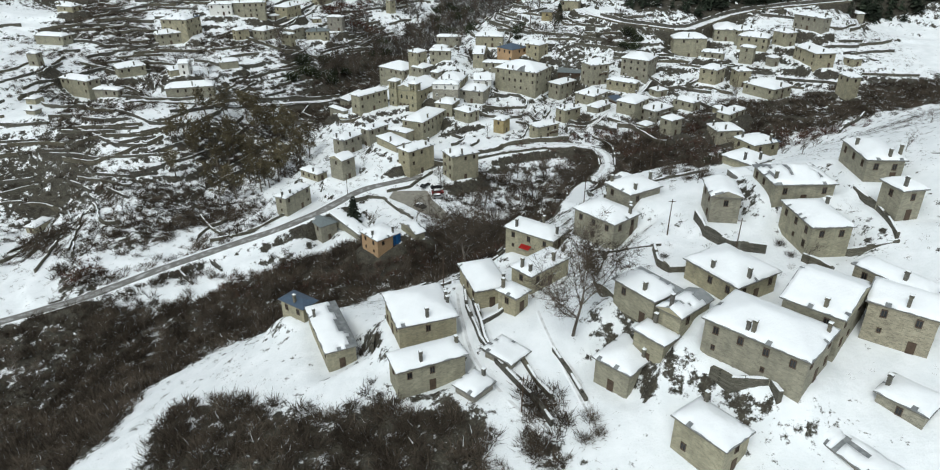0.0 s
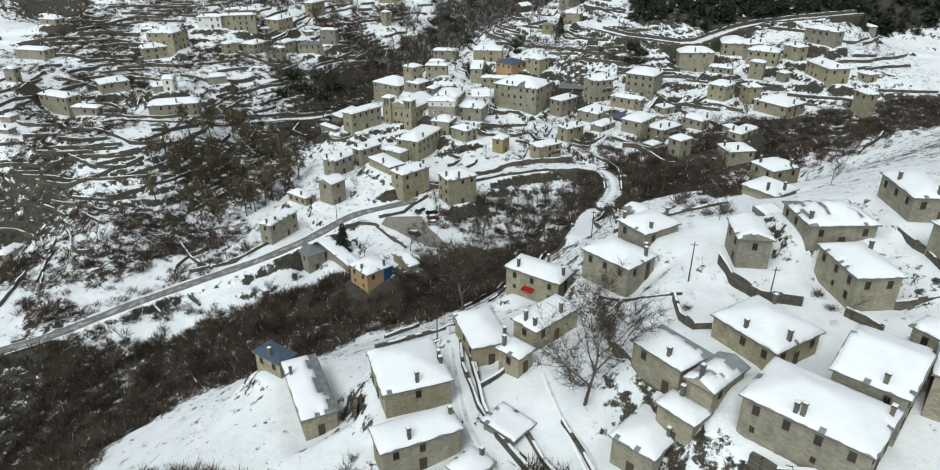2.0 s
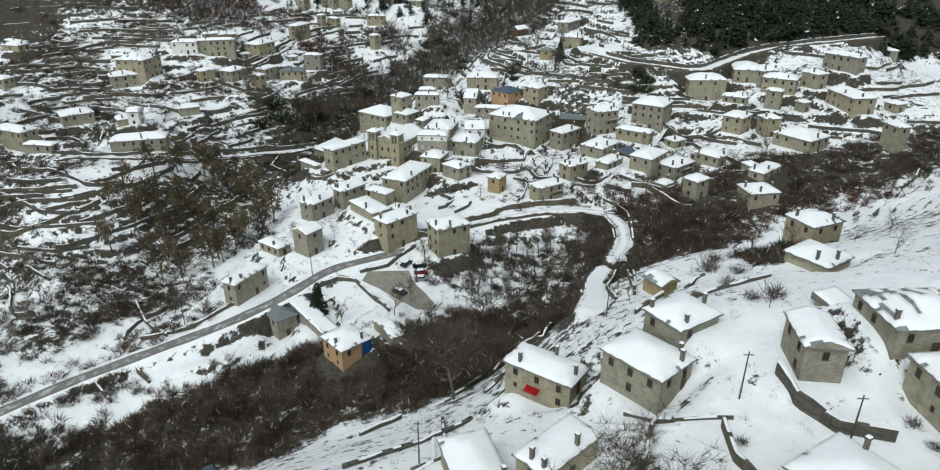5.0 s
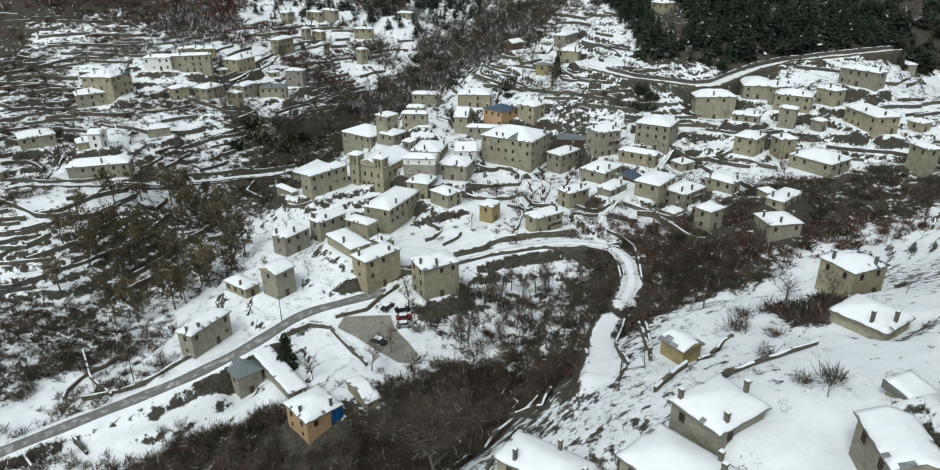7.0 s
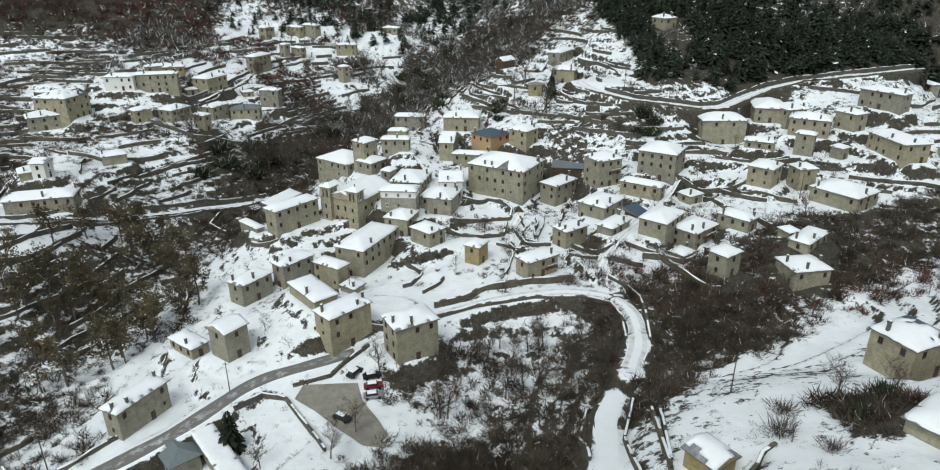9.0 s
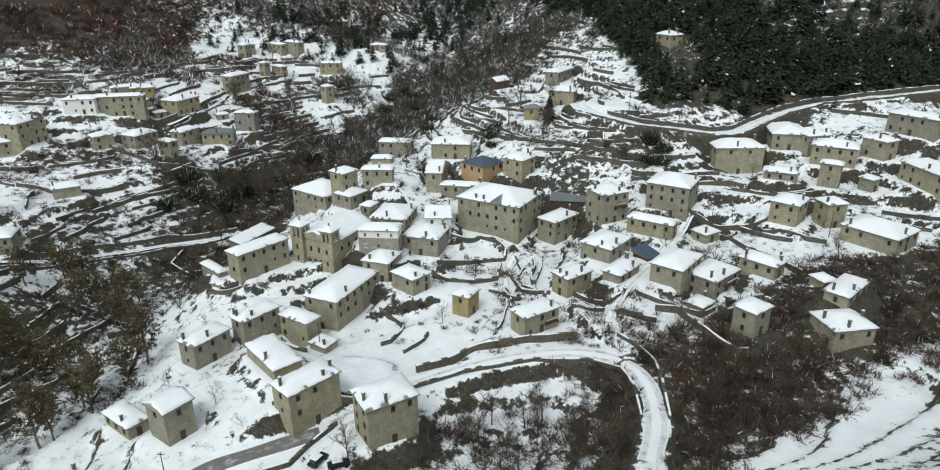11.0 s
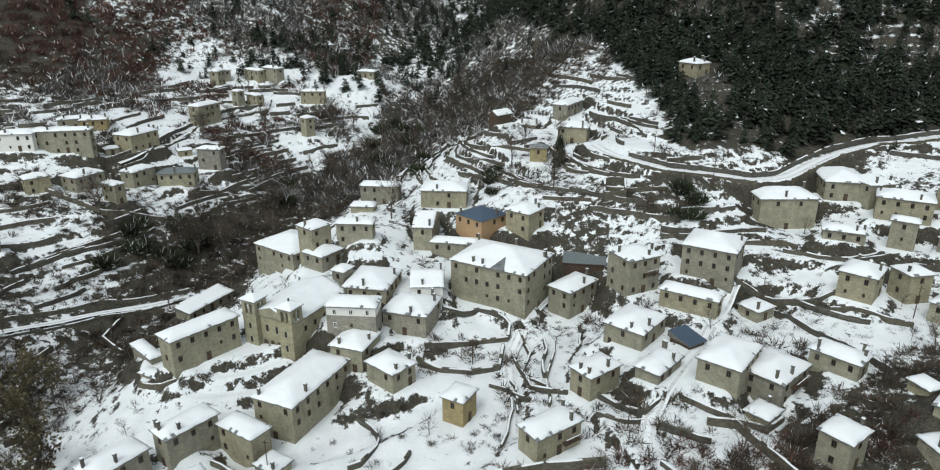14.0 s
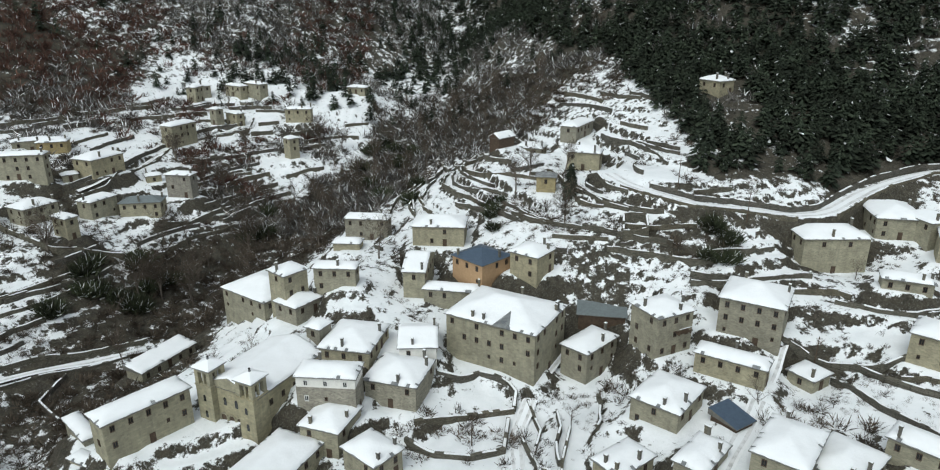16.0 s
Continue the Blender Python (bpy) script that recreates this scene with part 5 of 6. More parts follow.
# mountain woods
BUSHY = [shrub_arrays(40 + i, 34, 1.0, 0.045, 0.5) for i in range(6)]
q = spots_in(7600, -420, -75, 425, 760, lambda x, y: brush(x, y) * mixed(x, y, 1.0, -0.1), 5)
scattered("russet_woods", BUSHY, q, np.random.default_rng(5).uniform(2.6, 5.4, len(q)), TWIG_RED, "russet bare woods on the snowy mountainside", "woods", 5)
q = spots_in(6600, -200, 190, 405, 760, lambda x, y: brush(x, y) * (1 - 0.8 * pine_zone(x, y)) * mixed(x, y, 4.0, -0.2), 6)
scattered("frosted_woods", BUSHY, q, np.random.default_rng(6).uniform(2.4, 5.4, len(q)), TWIG_GREY, "grey frosted leafless woods in the gorge", "woods", 6)
PINES = [pine_arrays(i, 1.0, 11, 7, 0.26 + 0.03 * i) for i in range(7)]
q = spots_in(4000, -30, 220, 360, 620, lambda x, y: pine_zone(x, y) * smooth(1.0 + 0.9 * rough_hash(x / 17, y / 17, 8.0)), 7, 5)
scattered("pine_forest", PINES, q, np.random.default_rng(7).uniform(4.5, 9.5, len(q)), NEEDLE, "dark green pine forest dusted with snow", "forest", 7)
q = spots_in(2600, -330, 60, 500, 800, lambda x, y: 0.12 + 0.5 * mixed(x, y, 12.0, 0.35) + 0.6 * smooth((60 - np.abs(x + 10)) / 30) * smooth((y - 540) / 30), 8)
scattered("far_pines", PINES, q, np.random.default_rng(8).uniform(4, 9, len(q)), NEEDLE, "dark pines scattered among bare mountain woods", "forest", 8)


def plant(name, meshes, at, scale, turn, label, category, group):
    ob = thing(name, Matrix.Translation(at) @ Matrix.Rotation(turn, 4, "Z") @ Matrix.Scale(scale, 4), label, category, group)
    part("trunk", meshes[0], None, ob)
    part("crown", meshes[1], None, ob)
    return ob


OAKS = [tree_meshes(i, 11.5, 0.9, 800, BARK, TWIG_OAK, True) for i in range(3)]
BARES = [tree_meshes(10 + i, 8.0, 1.05, 1300, BARK, TWIG) for i in range(4)]
SMALLS = [tree_meshes(20 + i, 4.5, 1.15, 320, BARK, TWIG) for i in range(3)]
rng = random.Random(5)


def grove(n, x0, x1, y0, y1, wanted, kinds, name, label, group, lo, hi, seed, gap=3.6):
    q = spots_in(n, x0, x1, y0, y1, wanted, seed, gap)
    for (x, y), z in zip(q, land(q[:, 0], q[:, 1])):
        plant(name, rng.choice(kinds), (x, y, z), rng.uniform(lo, hi), rng.uniform(0, 6.28), label, "tree", group)


grove(40, -150, -86, 225, 310, lambda x, y: blob(x, y, -114, 262, 24, 34), OAKS, "oak_tree", "tall oak with withered brown leaves", "oaks of the side ravine", 0.85, 1.25, 11)
grove(26, -30, 34, 200, 245, lambda x, y: blob(x, y, 3, 222, 24, 14), BARES, "bare_tree", "leafless tree on the bank below the road", "trees below the road", 0.7, 1.15, 12)
grove(60, -175, 150, 120, 290, lambda x, y: valley(x, y), BARES, "bare_tree", "leafless grey-brown tree in the ravine", "trees of the ravine", 0.6, 1.05, 13)
grove(120, -130, 20, 330, 520, lambda x, y: brush(x, y), BARES, "bare_tree", "leafless grey-brown tree in the side gorge", "trees of the gorge", 1.0, 1.6, 14)
grove(55, -150, 150, 150, 340, lambda x, y: (1 - brush(x, y)) * 0.5, SMALLS, "fruit_tree", "small leafless fruit tree in a snowy garden", "fruit trees", 0.6, 1.2, 15)
grove(12, 20, 120, 60, 140, lambda x, y: (1 - brush(x, y)) * 0.5, SMALLS, "fruit_tree", "small leafless fruit tree in a snowy garden", "fruit trees", 0.5, 0.9, 16)
BIG = tree_meshes(91, 8.0, 1.45, 7000, BARK, TWIG, depth=3)
for x, y, s in ((7.8, 96.5, 1.75), (-14, 155.5, 2.0)):
    plant("bare_tree", BIG, (x, y, float(land(x, y)[0])), s, x, "tall leafless tree with a wide fine-twigged crown", "tree", "large trees")
for x, y, k, s in ( (-47, 196, 0, 0.8), (-33, 196, 3, 1.0), (-30, 205, 1, 1.0)):
    plant("bare_tree", BARES[k], (x, y, float(land(x, y)[0])), s, k * 1.7, "leafless tree beside the car park", "tree", "large trees")
v, f = pine_arrays(77, 10.0, 34, 12, 0.26)
spruce = thing("spruce_tree", pose(-55, 202.3, float(land(-55, 202.3)[0])), "dark green spruce standing in a snowy garden", "tree")
part("crown", raw_mesh("crown", v.tolist(), f.tolist(), NEEDLE), None, spruce)
sv, sf = [], []
tube(sv, sf, Vector((0, 0, -0.5)), Vector((0, 0, 9.5)), 0.22, 0.03, 6)
part("trunk", raw_mesh("trunk", sv, sf, BARK), None, spruce)
far_spruce = copy_thing(spruce, pose(18.8, 366.8, float(land(18.8, 366.8)[0])))
tagged(far_spruce, "dark spruce beside the yellow stone house")
EVER = [shrub_arrays(60 + i, 760, 1.0, 0.038, 0.5) for i in range(3)]
for i, (x, y, s) in enumerate(((-115, 354, 4.3), (-112, 355, 5.0), (-109, 373, 4.4), (-118, 344, 5.3), (-117, 359, 5.2), (-96, 373, 3.8), (-101, 369, 3.8), (-108, 370, 4.0), (-103, 356, 5.3), (-107, 356, 4.4), (-108, 373, 4.7), (-102, 364, 4.1), (-117, 364, 4.5), (-100, 370, 4.3), (-101, 357, 4.2), (-101, 356, 4.7), (49, 339, 3.1), (51, 339, 2.7), (54, 339, 4.0), (52, 348, 4.2), (54, 340, 2.7), (56, 345, 3.9), (53, 348, 3.3), (55, 344, 2.8), (-52, 448, 5.2), (-37, 479, 4.3), (-46, 479, 4.1), (-41, 466, 5.7), (-29, 400, 4.6), (-43, 429, 5.9), (-55, 476, 5.8), (-46, 480, 4.8), (-57, 462, 4.9), (-3, 368, 2.6), (-2, 371, 3.4), (-2, 361, 2.8), (-3, 375, 2.9), (-0, 375, 2.2), (-83, 404, 4.4), (-86, 402, 4.0), (-84, 419, 4.4), (-81, 407, 4.5), (-50, 485, 4.0), (-30, 430, 4.0), (-44, 472, 4.1), (-36, 476, 4.4), (54, 178, 3.0), (49, 173, 2.6))):
    v, f = EVER[i % 3]
    ob = thing("evergreen_bush", Matrix.Translation((x, y, float(land(x, y)[0]))) @ Matrix.Scale(s, 4), "dense dark evergreen bush on the slope", "bush", "evergreen bushes")
    part("crown", raw_mesh("crown", v.tolist(), f.tolist(), IVY), None, ob)

BUSH = [raw_mesh("crown", v.tolist(), f.tolist(), TWIG) for v, f in (shrub_arrays(90 + i, 220, 1.0, 0.016, 0.4) for i in range(3))]
NEAR_BUSHES = [(9.6, 81.0, 2.4), (10.7, 78.4, 2.0), (8.6, 77.7, 2.2), (25.0, 113.0, 1.3), (37.4, 172.2, 3.4), (40.2, 178.3, 3.0), (35.5, 155.1, 2.6), (38.3, 142.4, 3.0), (40.9, 165.5, 2.4), (35.1, 142.9, 2.2), (-56.5, 137.9, 1.6), (-29.7, 103.6, 2.0), (-25.9, 102.2, 1.4), (45.6, 114.7, 1.6), (46.2, 110.9, 1.4)]
SLOPE_BUSHES = [(-6, 214, 2.4), (3, 239, 2.5), (9, 235, 3.1), (-2, 229, 2.9), (-7, 217, 2.3), (-7, 240, 2.6), (-3, 216, 2.7), (-9, 232, 3.6), (-15, 203, 2.7), (-1, 207, 3.2), (-5, 204, 3.5), (-3, 211, 2.3), (6, 203, 2.5), (6, 202, 3.2), (4, 207, 2.7), (4, 210, 3.3), (-25, 274, 1.6), (-13, 268, 1.4), (-24, 279, 1.4), (-20, 280, 1.7), (-19, 270, 1.2), (35, 264, 1.5), (34, 258, 1.5), (39, 251, 1.3), (36, 261, 1.7), (57, 236, 2.9), (42, 237, 2.9), (43, 235, 2.5), (40, 232, 2.5), (44, 231, 2.3), (37, 236, 2.1)]
HILL_BUSHES = [(47, 234, 3.0), (45, 230, 3.2), (-76, 181, 1.7), (-69, 173, 2.3), (-67, 167, 1.6), (-64, 178, 2.5), (-71, 167, 2.4), (-60, 172, 1.8), (-81, 169, 1.7), (-85, 169, 2.1), (-92, 173, 2.2), (-89, 173, 2.0), (-83, 166, 2.1), (-134, 336, 1.5), (-138, 329, 1.3), (-121, 331, 1.9), (-143, 328, 1.7), (-131, 311, 2.1), (-126, 327, 1.4), (-135, 327, 2.1), (-133, 351, 1.9), (-115, 334, 2.3), (-120, 351, 1.6), (-120, 334, 1.6), (-114, 342, 1.7), (-119, 335, 2.0), (-125, 333, 1.4), (-123, 332, 2.0), (-131, 344, 1.8), (-117, 343, 2.1), (-118, 338, 1.8)]
for i, (x, y, s) in enumerate(NEAR_BUSHES + SLOPE_BUSHES + HILL_BUSHES):
    ob = thing("bare_bush", Matrix.Translation((x, y, float(land(x, y)[0]) - 0.1)) @ Matrix.Scale(s, 4), "dense leafless brown bush in the snow", "bush", "bare bushes")
    part("crown", BUSH[i % 3], None, ob)

# ---- walls, cars, poles ----
def wall_along(line, height, label, thick=0.55, category="stone wall", deep=2.2):
    """A dry-stone wall that follows the ground, with a cap of snow."""
    pts = along([(a[0], a[1], 0) for a in line], 1.5)
    xy = np.array(pts)[:, :2]
    z = land(xy[:, 0], xy[:, 1])
    z = np.convolve(np.pad(z, 2, "edge"), np.ones(5) / 5, "valid")
    x0, y0, z0 = float(xy[0, 0]), float(xy[0, 1]), float(z[0])
    ob = thing("stone_wall", pose(x0, y0, z0), label, category, "garden and retaining walls")
    r = random.Random(round(x0 * 10))
    for nm, lo, hi, wide, m in (("wall", -deep, height, thick, DRY_STONE), ("wall_snow", height - 0.02, height + 0.1, thick * 0.8, SNOW)):
        verts, faces = [], []
        for i in range(len(xy)):
            a, b = xy[max(i - 1, 0)], xy[min(i + 1, len(xy) - 1)]
            dx, dy = b - a
            n = math.hypot(dx, dy) or 1
            jig = r.uniform(-0.14, 0.12)
            for s, zz in ((-1, lo), (1, lo), (1, hi + jig), (-1, hi + jig)):
                k = wide / 2 * (1 if zz == lo or nm == "wall" else 0.75)
                verts.append((xy[i, 0] - dy / n * s * k - x0, xy[i, 1] + dx / n * s * k - y0, z[i] + zz - z0))
        for i in range(len(xy) - 1):
            if nm == "wall_snow" and math.sin(i * 1.9 + x0) + 0.6 * math.sin(i * 0.7 + y0) > 0.75:
                continue
            for q in range(4):
                faces.append((i * 4 + q, i * 4 + (q + 1) % 4, i * 4 + 4 + (q + 1) % 4, i * 4 + 4 + q))
        e = 4 * len(xy) - 4
        faces += [(3, 2, 1, 0), (e, e + 1, e + 2, e + 3)]
        part(nm, raw_mesh(nm, verts, faces, m), None, ob)


wall_along([(-17.8, 242.2), (-7.1, 247.2), (8.2, 250.8), (20, 249.5), (26.5, 245), (28, 238), (27.4, 228)], 0.9, "stone parapet of the curved village road", 0.6, deep=6.5)
wall_along([(-18, 249.5), (-7.1, 255.2), (7.9, 258.6), (18.7, 259.6)], 1.9, "high retaining wall above the village road", 0.7)
wall_along([(27.8, 257.7), (31, 253.5), (34, 247), (34.2, 240.6), (32.8, 228)], 0.9, "stone parapet on the road's outer bend", 0.6, deep=4.5)
wall_along([(-45, 232.5), (-34, 235.6), (-27, 238.6)], 1.0, "stone retaining wall beside the road")
wall_along([(5.2, 308), (7.4, 300), (5.4, 292), (6.8, 284), (14, 280)], 1.0, "dry-stone wall beside the lane")
wall_along([(-12.6, 126), (-9.3, 109.5), (-6.7, 97.7), (-4.6, 92.7), (-1, 88), (1.9, 84.4), (4, 80.6)], 1.1, "dry-stone wall beside the narrow lane")
wall_along([(23.4, 199), (18.8, 182.9), (18.4, 168)], 1.0, "low wall beside the snow lane")
wall_along([(26.1, 191.3), (22.5, 170.2)], 0.9, "low wall on the snowy slope")
wall_along([(16.2, 206), (13.4, 195), (12.4, 176)], 1.1, "low wall beside the snow lane")
wall_along([(-100, 191.5), (-91.3, 192.3), (-84, 197), (-78, 204)], 1.0, "stone retaining wall beside the valley road")
wall_along([(-165, 262), (-150, 258), (-140, 262)], 1.3, "terrace wall below the hillside houses")
wall_along([(-175, 250), (-158, 244), (-146, 246)], 1.3, "terrace wall below the hillside houses")
wall_along([(-150, 370), (-138, 366), (-125, 362), (-112, 372)], 1.6, "retaining wall below a row of houses")
def beside(line, off):
    """A line set off to the left of another one."""
    out = []
    for k, p in enumerate(line):
        a, b = line[max(k - 1, 0)], line[min(k + 1, len(line) - 1)]
        n = math.hypot(b[0] - a[0], b[1] - a[1])
        out.append((p[0] - (b[1] - a[1]) / n * off, p[1] + (b[0] - a[0]) / n * off))
    return out


wall_along(beside(HIGH_ROAD[2:], 3.1), 1.5, "retaining wall above the upper road", 0.7)
wall_along(beside(HIGH_ROAD[1:6], -2.8), 0.5, "low parapet below the upper road")
wall_along(beside(HIGH_ROAD[6:], -2.8), 0.6, "low parapet below the upper road")
wall_along(beside(HILL_ROAD, -2.3), 0.6, "stone wall below the hillside road")
wall_along(beside(HILL_ROAD, 2.4), 1.2, "retaining wall above the hillside road")
wall_along(beside(HILL_LANE, -1.9), 0.7, "low parapet of the hillside lane")
wall_along(beside(HILL_LANE, 1.9), 1.4, "retaining wall of the hillside lane")
wall_along([(-14.0, 311.3), (-9.0, 311.5), (-4.9, 314.0), (1.5, 311.3), (2.8, 309.1), (2.3, 305.8)], 1.1, "dry-stone garden wall with snow on top", 0.8)
wall_along([(-17.0, 297.4), (-9.4, 301.7), (2.3, 305.5)], 1.1, "dry-stone garden wall with snow on top", 0.8)
wall_along([(-18.5, 294.1), (-12.7, 291.1), (-5.9, 290.9), (0.1, 293.5), (1.1, 302.7)], 1.1, "dry-stone garden wall with snow on top", 0.8)
wall_along([(3.6, 297.1), (6.3, 287.9), (10.2, 284.3)], 1.0, "dry-stone garden wall with snow on top")
wall_along([(-2.1, 286.7), (1.6, 285.3), (6.5, 280.2)], 1.0, "dry-stone garden wall with snow on top")
wall_along([(38.4, 267.7), (43.6, 267.1), (46.3, 259.6), (49.0, 253.5), (52.1, 249.2), (54.4, 249.3)], 1.8, "retaining wall below a steep garden")
wall_along([(58.1, 315.3), (62.1, 314.9), (67.9, 310.2), (73.7, 305.4), (78.2, 306.1)], 1.5, "curved retaining wall of a snowy field")
wall_along([(65.9, 308.1), (69.2, 296.4), (73.1, 288.4), (77.0, 278.8)], 1.3, "dry-stone wall stepping down a garden slope")
wall_along([(75.6, 302.4), (79.3, 301.0), (85.0, 296.8), (90.4, 295.6)], 1.0, "dry-stone wall of a fruit garden")
wall_along([(35.6, 274.5), (39.5, 271.4), (44.0, 268.8), (49.8, 268.1), (54.3, 271.9)], 1.3, "stone wall of a house yard")
wall_along([(19.0, 279.9), (23.0, 274.6), (27.5, 270.2), (30.8, 273.0)], 1.2, "stone wall round a house yard")
wall_along([(18.8, 272.3), (23.6, 269.3), (27.4, 269.2)], 0.8, "low wall beside the climbing lane")
wall_along([(-79.1, 286.2), (-72.2, 282.9), (-69.5, 284.1)], 1.2, "retaining wall below the school")
wall_along([(-105.3, 327.3), (-105.8, 317.6), (-97.8, 311.9)], 1.2, "wall of a lane below the school")
wall_along([(-145.9, 268.3), (-140.0, 274.6), (-135.6, 286.7)], 1.5, "dry-stone terrace wall on the hillside")
wall_along([(-141.7, 259.0), (-133.9, 267.1), (-132.0, 285.0)], 1.5, "dry-stone terrace wall on the hillside")
wall_along([(-178.0, 250.5), (-163.1, 251.5), (-151.8, 256.0)], 1.5, "dry-stone terrace wall on the hillside")
wall_along([(-173.2, 244.1), (-162.5, 247.5), (-154.1, 249.2), (-144.9, 255.2)], 1.5, "dry-stone terrace wall on the hillside")
wall_along([(-177.0, 238.9), (-162.7, 236.1), (-151.9, 241.5), (-141.9, 251.9)], 1.5, "dry-stone terrace wall on the hillside")
wall_along([(-237.4, 353.4), (-216.8, 350.7), (-190.3, 354.4)], 1.5, "dry-stone terrace wall on the hillside")
wall_along([(-233.2, 385.5), (-215.4, 406.9), (-184.9, 410.6)], 1.5, "dry-stone terrace wall on the hillside")
wall_along([(-239.7, 368.4), (-214.9, 373.2), (-196.7, 371.4)], 1.5, "dry-stone terrace wall on the hillside")
wall_along([(-164.2, 335.7), (-144.0, 333.9), (-132.8, 348.3)], 1.5, "dry-stone terrace wall on the hillside")
wall_along([(-216.3, 324.0), (-201.5, 325.7), (-183.7, 328.9)], 1.5, "dry-stone terrace wall on the hillside")
wall_along([(-215.4, 301.5), (-206.2, 309.8), (-196.7, 316.1)], 1.5, "dry-stone terrace wall on the hillside")
wall_along([(16.9, 353.6), (8.0, 358.8), (3.1, 366.5)], 1.3, "dry-stone terrace wall above the village")
wall_along([(-22.6, 451.0), (-10.6, 398.9), (-2.8, 391.7)], 1.6, "dry-stone terrace wall above the village")
wall_along([(-15.2, 455.9), (-4.5, 403.4), (3.6, 397.5)], 1.4, "dry-stone terrace wall above the village")
wall_along([(24.9, 460.4), (35.0, 442.6), (40.1, 430.7)], 1.3, "dry-stone terrace wall above the village")
wall_along([(25.5, 379.5), (29.0, 365.9), (33.1, 359.7)], 1.2, "dry-stone terrace wall above the village")
wall_along([(-15.1, 142.8), (-10.6, 108.4), (-7.5, 98.3), (-4.4, 92.4), (-0.6, 88.3)], 0.8, "dry-stone wall beside the narrow lane")
wall_along([(-8.6, 108.6), (-7.5, 101.8), (-4.8, 104.0), (-2.3, 106.7)], 0.9, "dry-stone wall of a small garden")
wall_along([(12.7, 105.1), (15.0, 98.5), (18.1, 94.8)], 1.6, "stone wall below a yard")
wall_along([(23.8, 116.6), (23.4, 110.1), (24.6, 106.7), (27.2, 106.8)], 1.3, "low curved dry-stone wall in snow")
wall_along([(32.6, 124.1), (33.2, 118.7), (36.6, 114.1), (42.4, 112.4)], 1.8, "curved mossy retaining wall beside the lane", 0.6)
wall_along([(12.7, 123.4), (19.6, 119.1), (25.4, 117.7)], 0.5, "low kerb wall of the curved lane")
wall_along([(47.4, 109.2), (49.4, 107.0), (50.4, 104.2)], 1.6, "rubble wall between two houses")
wall_along([(55.0, 111.5), (58.9, 110.7), (63.0, 109.9)], 0.8, "low wall under deep snow")
wall_along([(26.0, 82.3), (28.1, 79.8), (33.1, 79.2), (33.6, 76.7)], 1.5, "broken ruin wall capped with snow", 0.7)
wall_along([(4.6, 94.1), (7.1, 89.1), (9.2, 84.0)], 0.7, "low dry-stone wall of the sloping path")
wall_along([(-1.6, 95.0), (1.8, 88.3), (4.1, 85.2)], 0.8, "low dry-stone wall of the sloping path")
wall_along([(61.2, 125.1), (63.1, 119.5), (62.8, 110.5)], 0.9, "dry-stone wall along a climbing path")
wall_along([(-46.4, 217.6), (-38.6, 220.6), (-31.8, 230.9)], 1.0, "stone retaining wall beside the road")
wall_along([(-57.1, 210.5), (-52.6, 215.3), (-47.1, 214.2), (-40.2, 206.0), (-34.6, 198.1)], 1.1, "stone wall round the spruce garden")
wall_along([(-61.3, 205.5), (-54.6, 200.9), (-44.4, 186.6)], 1.0, "stone wall of the spruce garden")
wall_along([(24.8, 191.2), (23.0, 177.0), (21.7, 166.7)], 1.1, "low wall on the snowy slope")
wall_along([(-112.6, 212.6), (-103.1, 200.1), (-92.3, 190.9)], 1.1, "garden wall beside the valley road")
wall_along([(-102.8, 174.5), (-97.1, 170.2)], 0.8, "garden wall below the valley road")
wall_along([(-95.0, 179.4), (-90.3, 176.1)], 0.8, "garden wall below the valley road")

for ring in ([(30, 346), (36, 346), (36.5, 351)], [(36.5, 351), (31, 352), (30, 346)], [(-2, 172), (4, 170), (6, 176)]):
    wall_along(ring, 2.6 if ring[0][0] > 0 else 1.6, "roofless ruin wall of rubble stone", 0.6, "ruin")


def contour_walls(n, x0, x1, y0, y1, seed, label, height=1.2):
    """Terrace walls that keep to one height along the slope."""
    r = random.Random(seed)
    made, tries, mids = 0, 0, []
    while made < n and tries < n * 20:
        tries += 1
        x, y = r.uniform(x0, x1), r.uniform(y0, y1)
        line, ok = [(x, y)], True
        side = r.choice((-1, 1))
        for k in range(r.randint(4, 12)):
            z = land([x, x + 1.5, x], [y, y, y + 1.5], False)
            gx_, gy_ = z[1] - z[0], z[2] - z[0]
            n_ = math.hypot(gx_, gy_)
            if n_ < 0.12:
                ok = False
                break
            x, y = x - side * gy_ / n_ * 2.4 + r.uniform(-0.5, 0.5), y + side * gx_ / n_ * 2.4 + r.uniform(-0.5, 0.5)
            line.append((x, y))
        if not ok:
            continue
        q = np.array(line)
        if any((np.hypot(q[:, 0] - cx, q[:, 1] - cy) < rr + 0.4).any() for cx, cy, rr in KEEP_OFF):
            continue
        if any((to_line(q[:, 0], q[:, 1], road)[0] < 4.0).any() for road in (ROAD, LANE, HIGH_ROAD, HILL_ROAD, HILL_LANE)) or brush(q[:, 0], q[:, 1]).max() > 0.6:
            continue
        mid = q.mean(0)
        if any(math.hypot(mid[0] - b[0], mid[1] - b[1]) < 7.5 for b in mids):
            continue
        mids.append(mid)
        wall_along(line, height * r.uniform(0.75, 1.25), label)
        made += 1


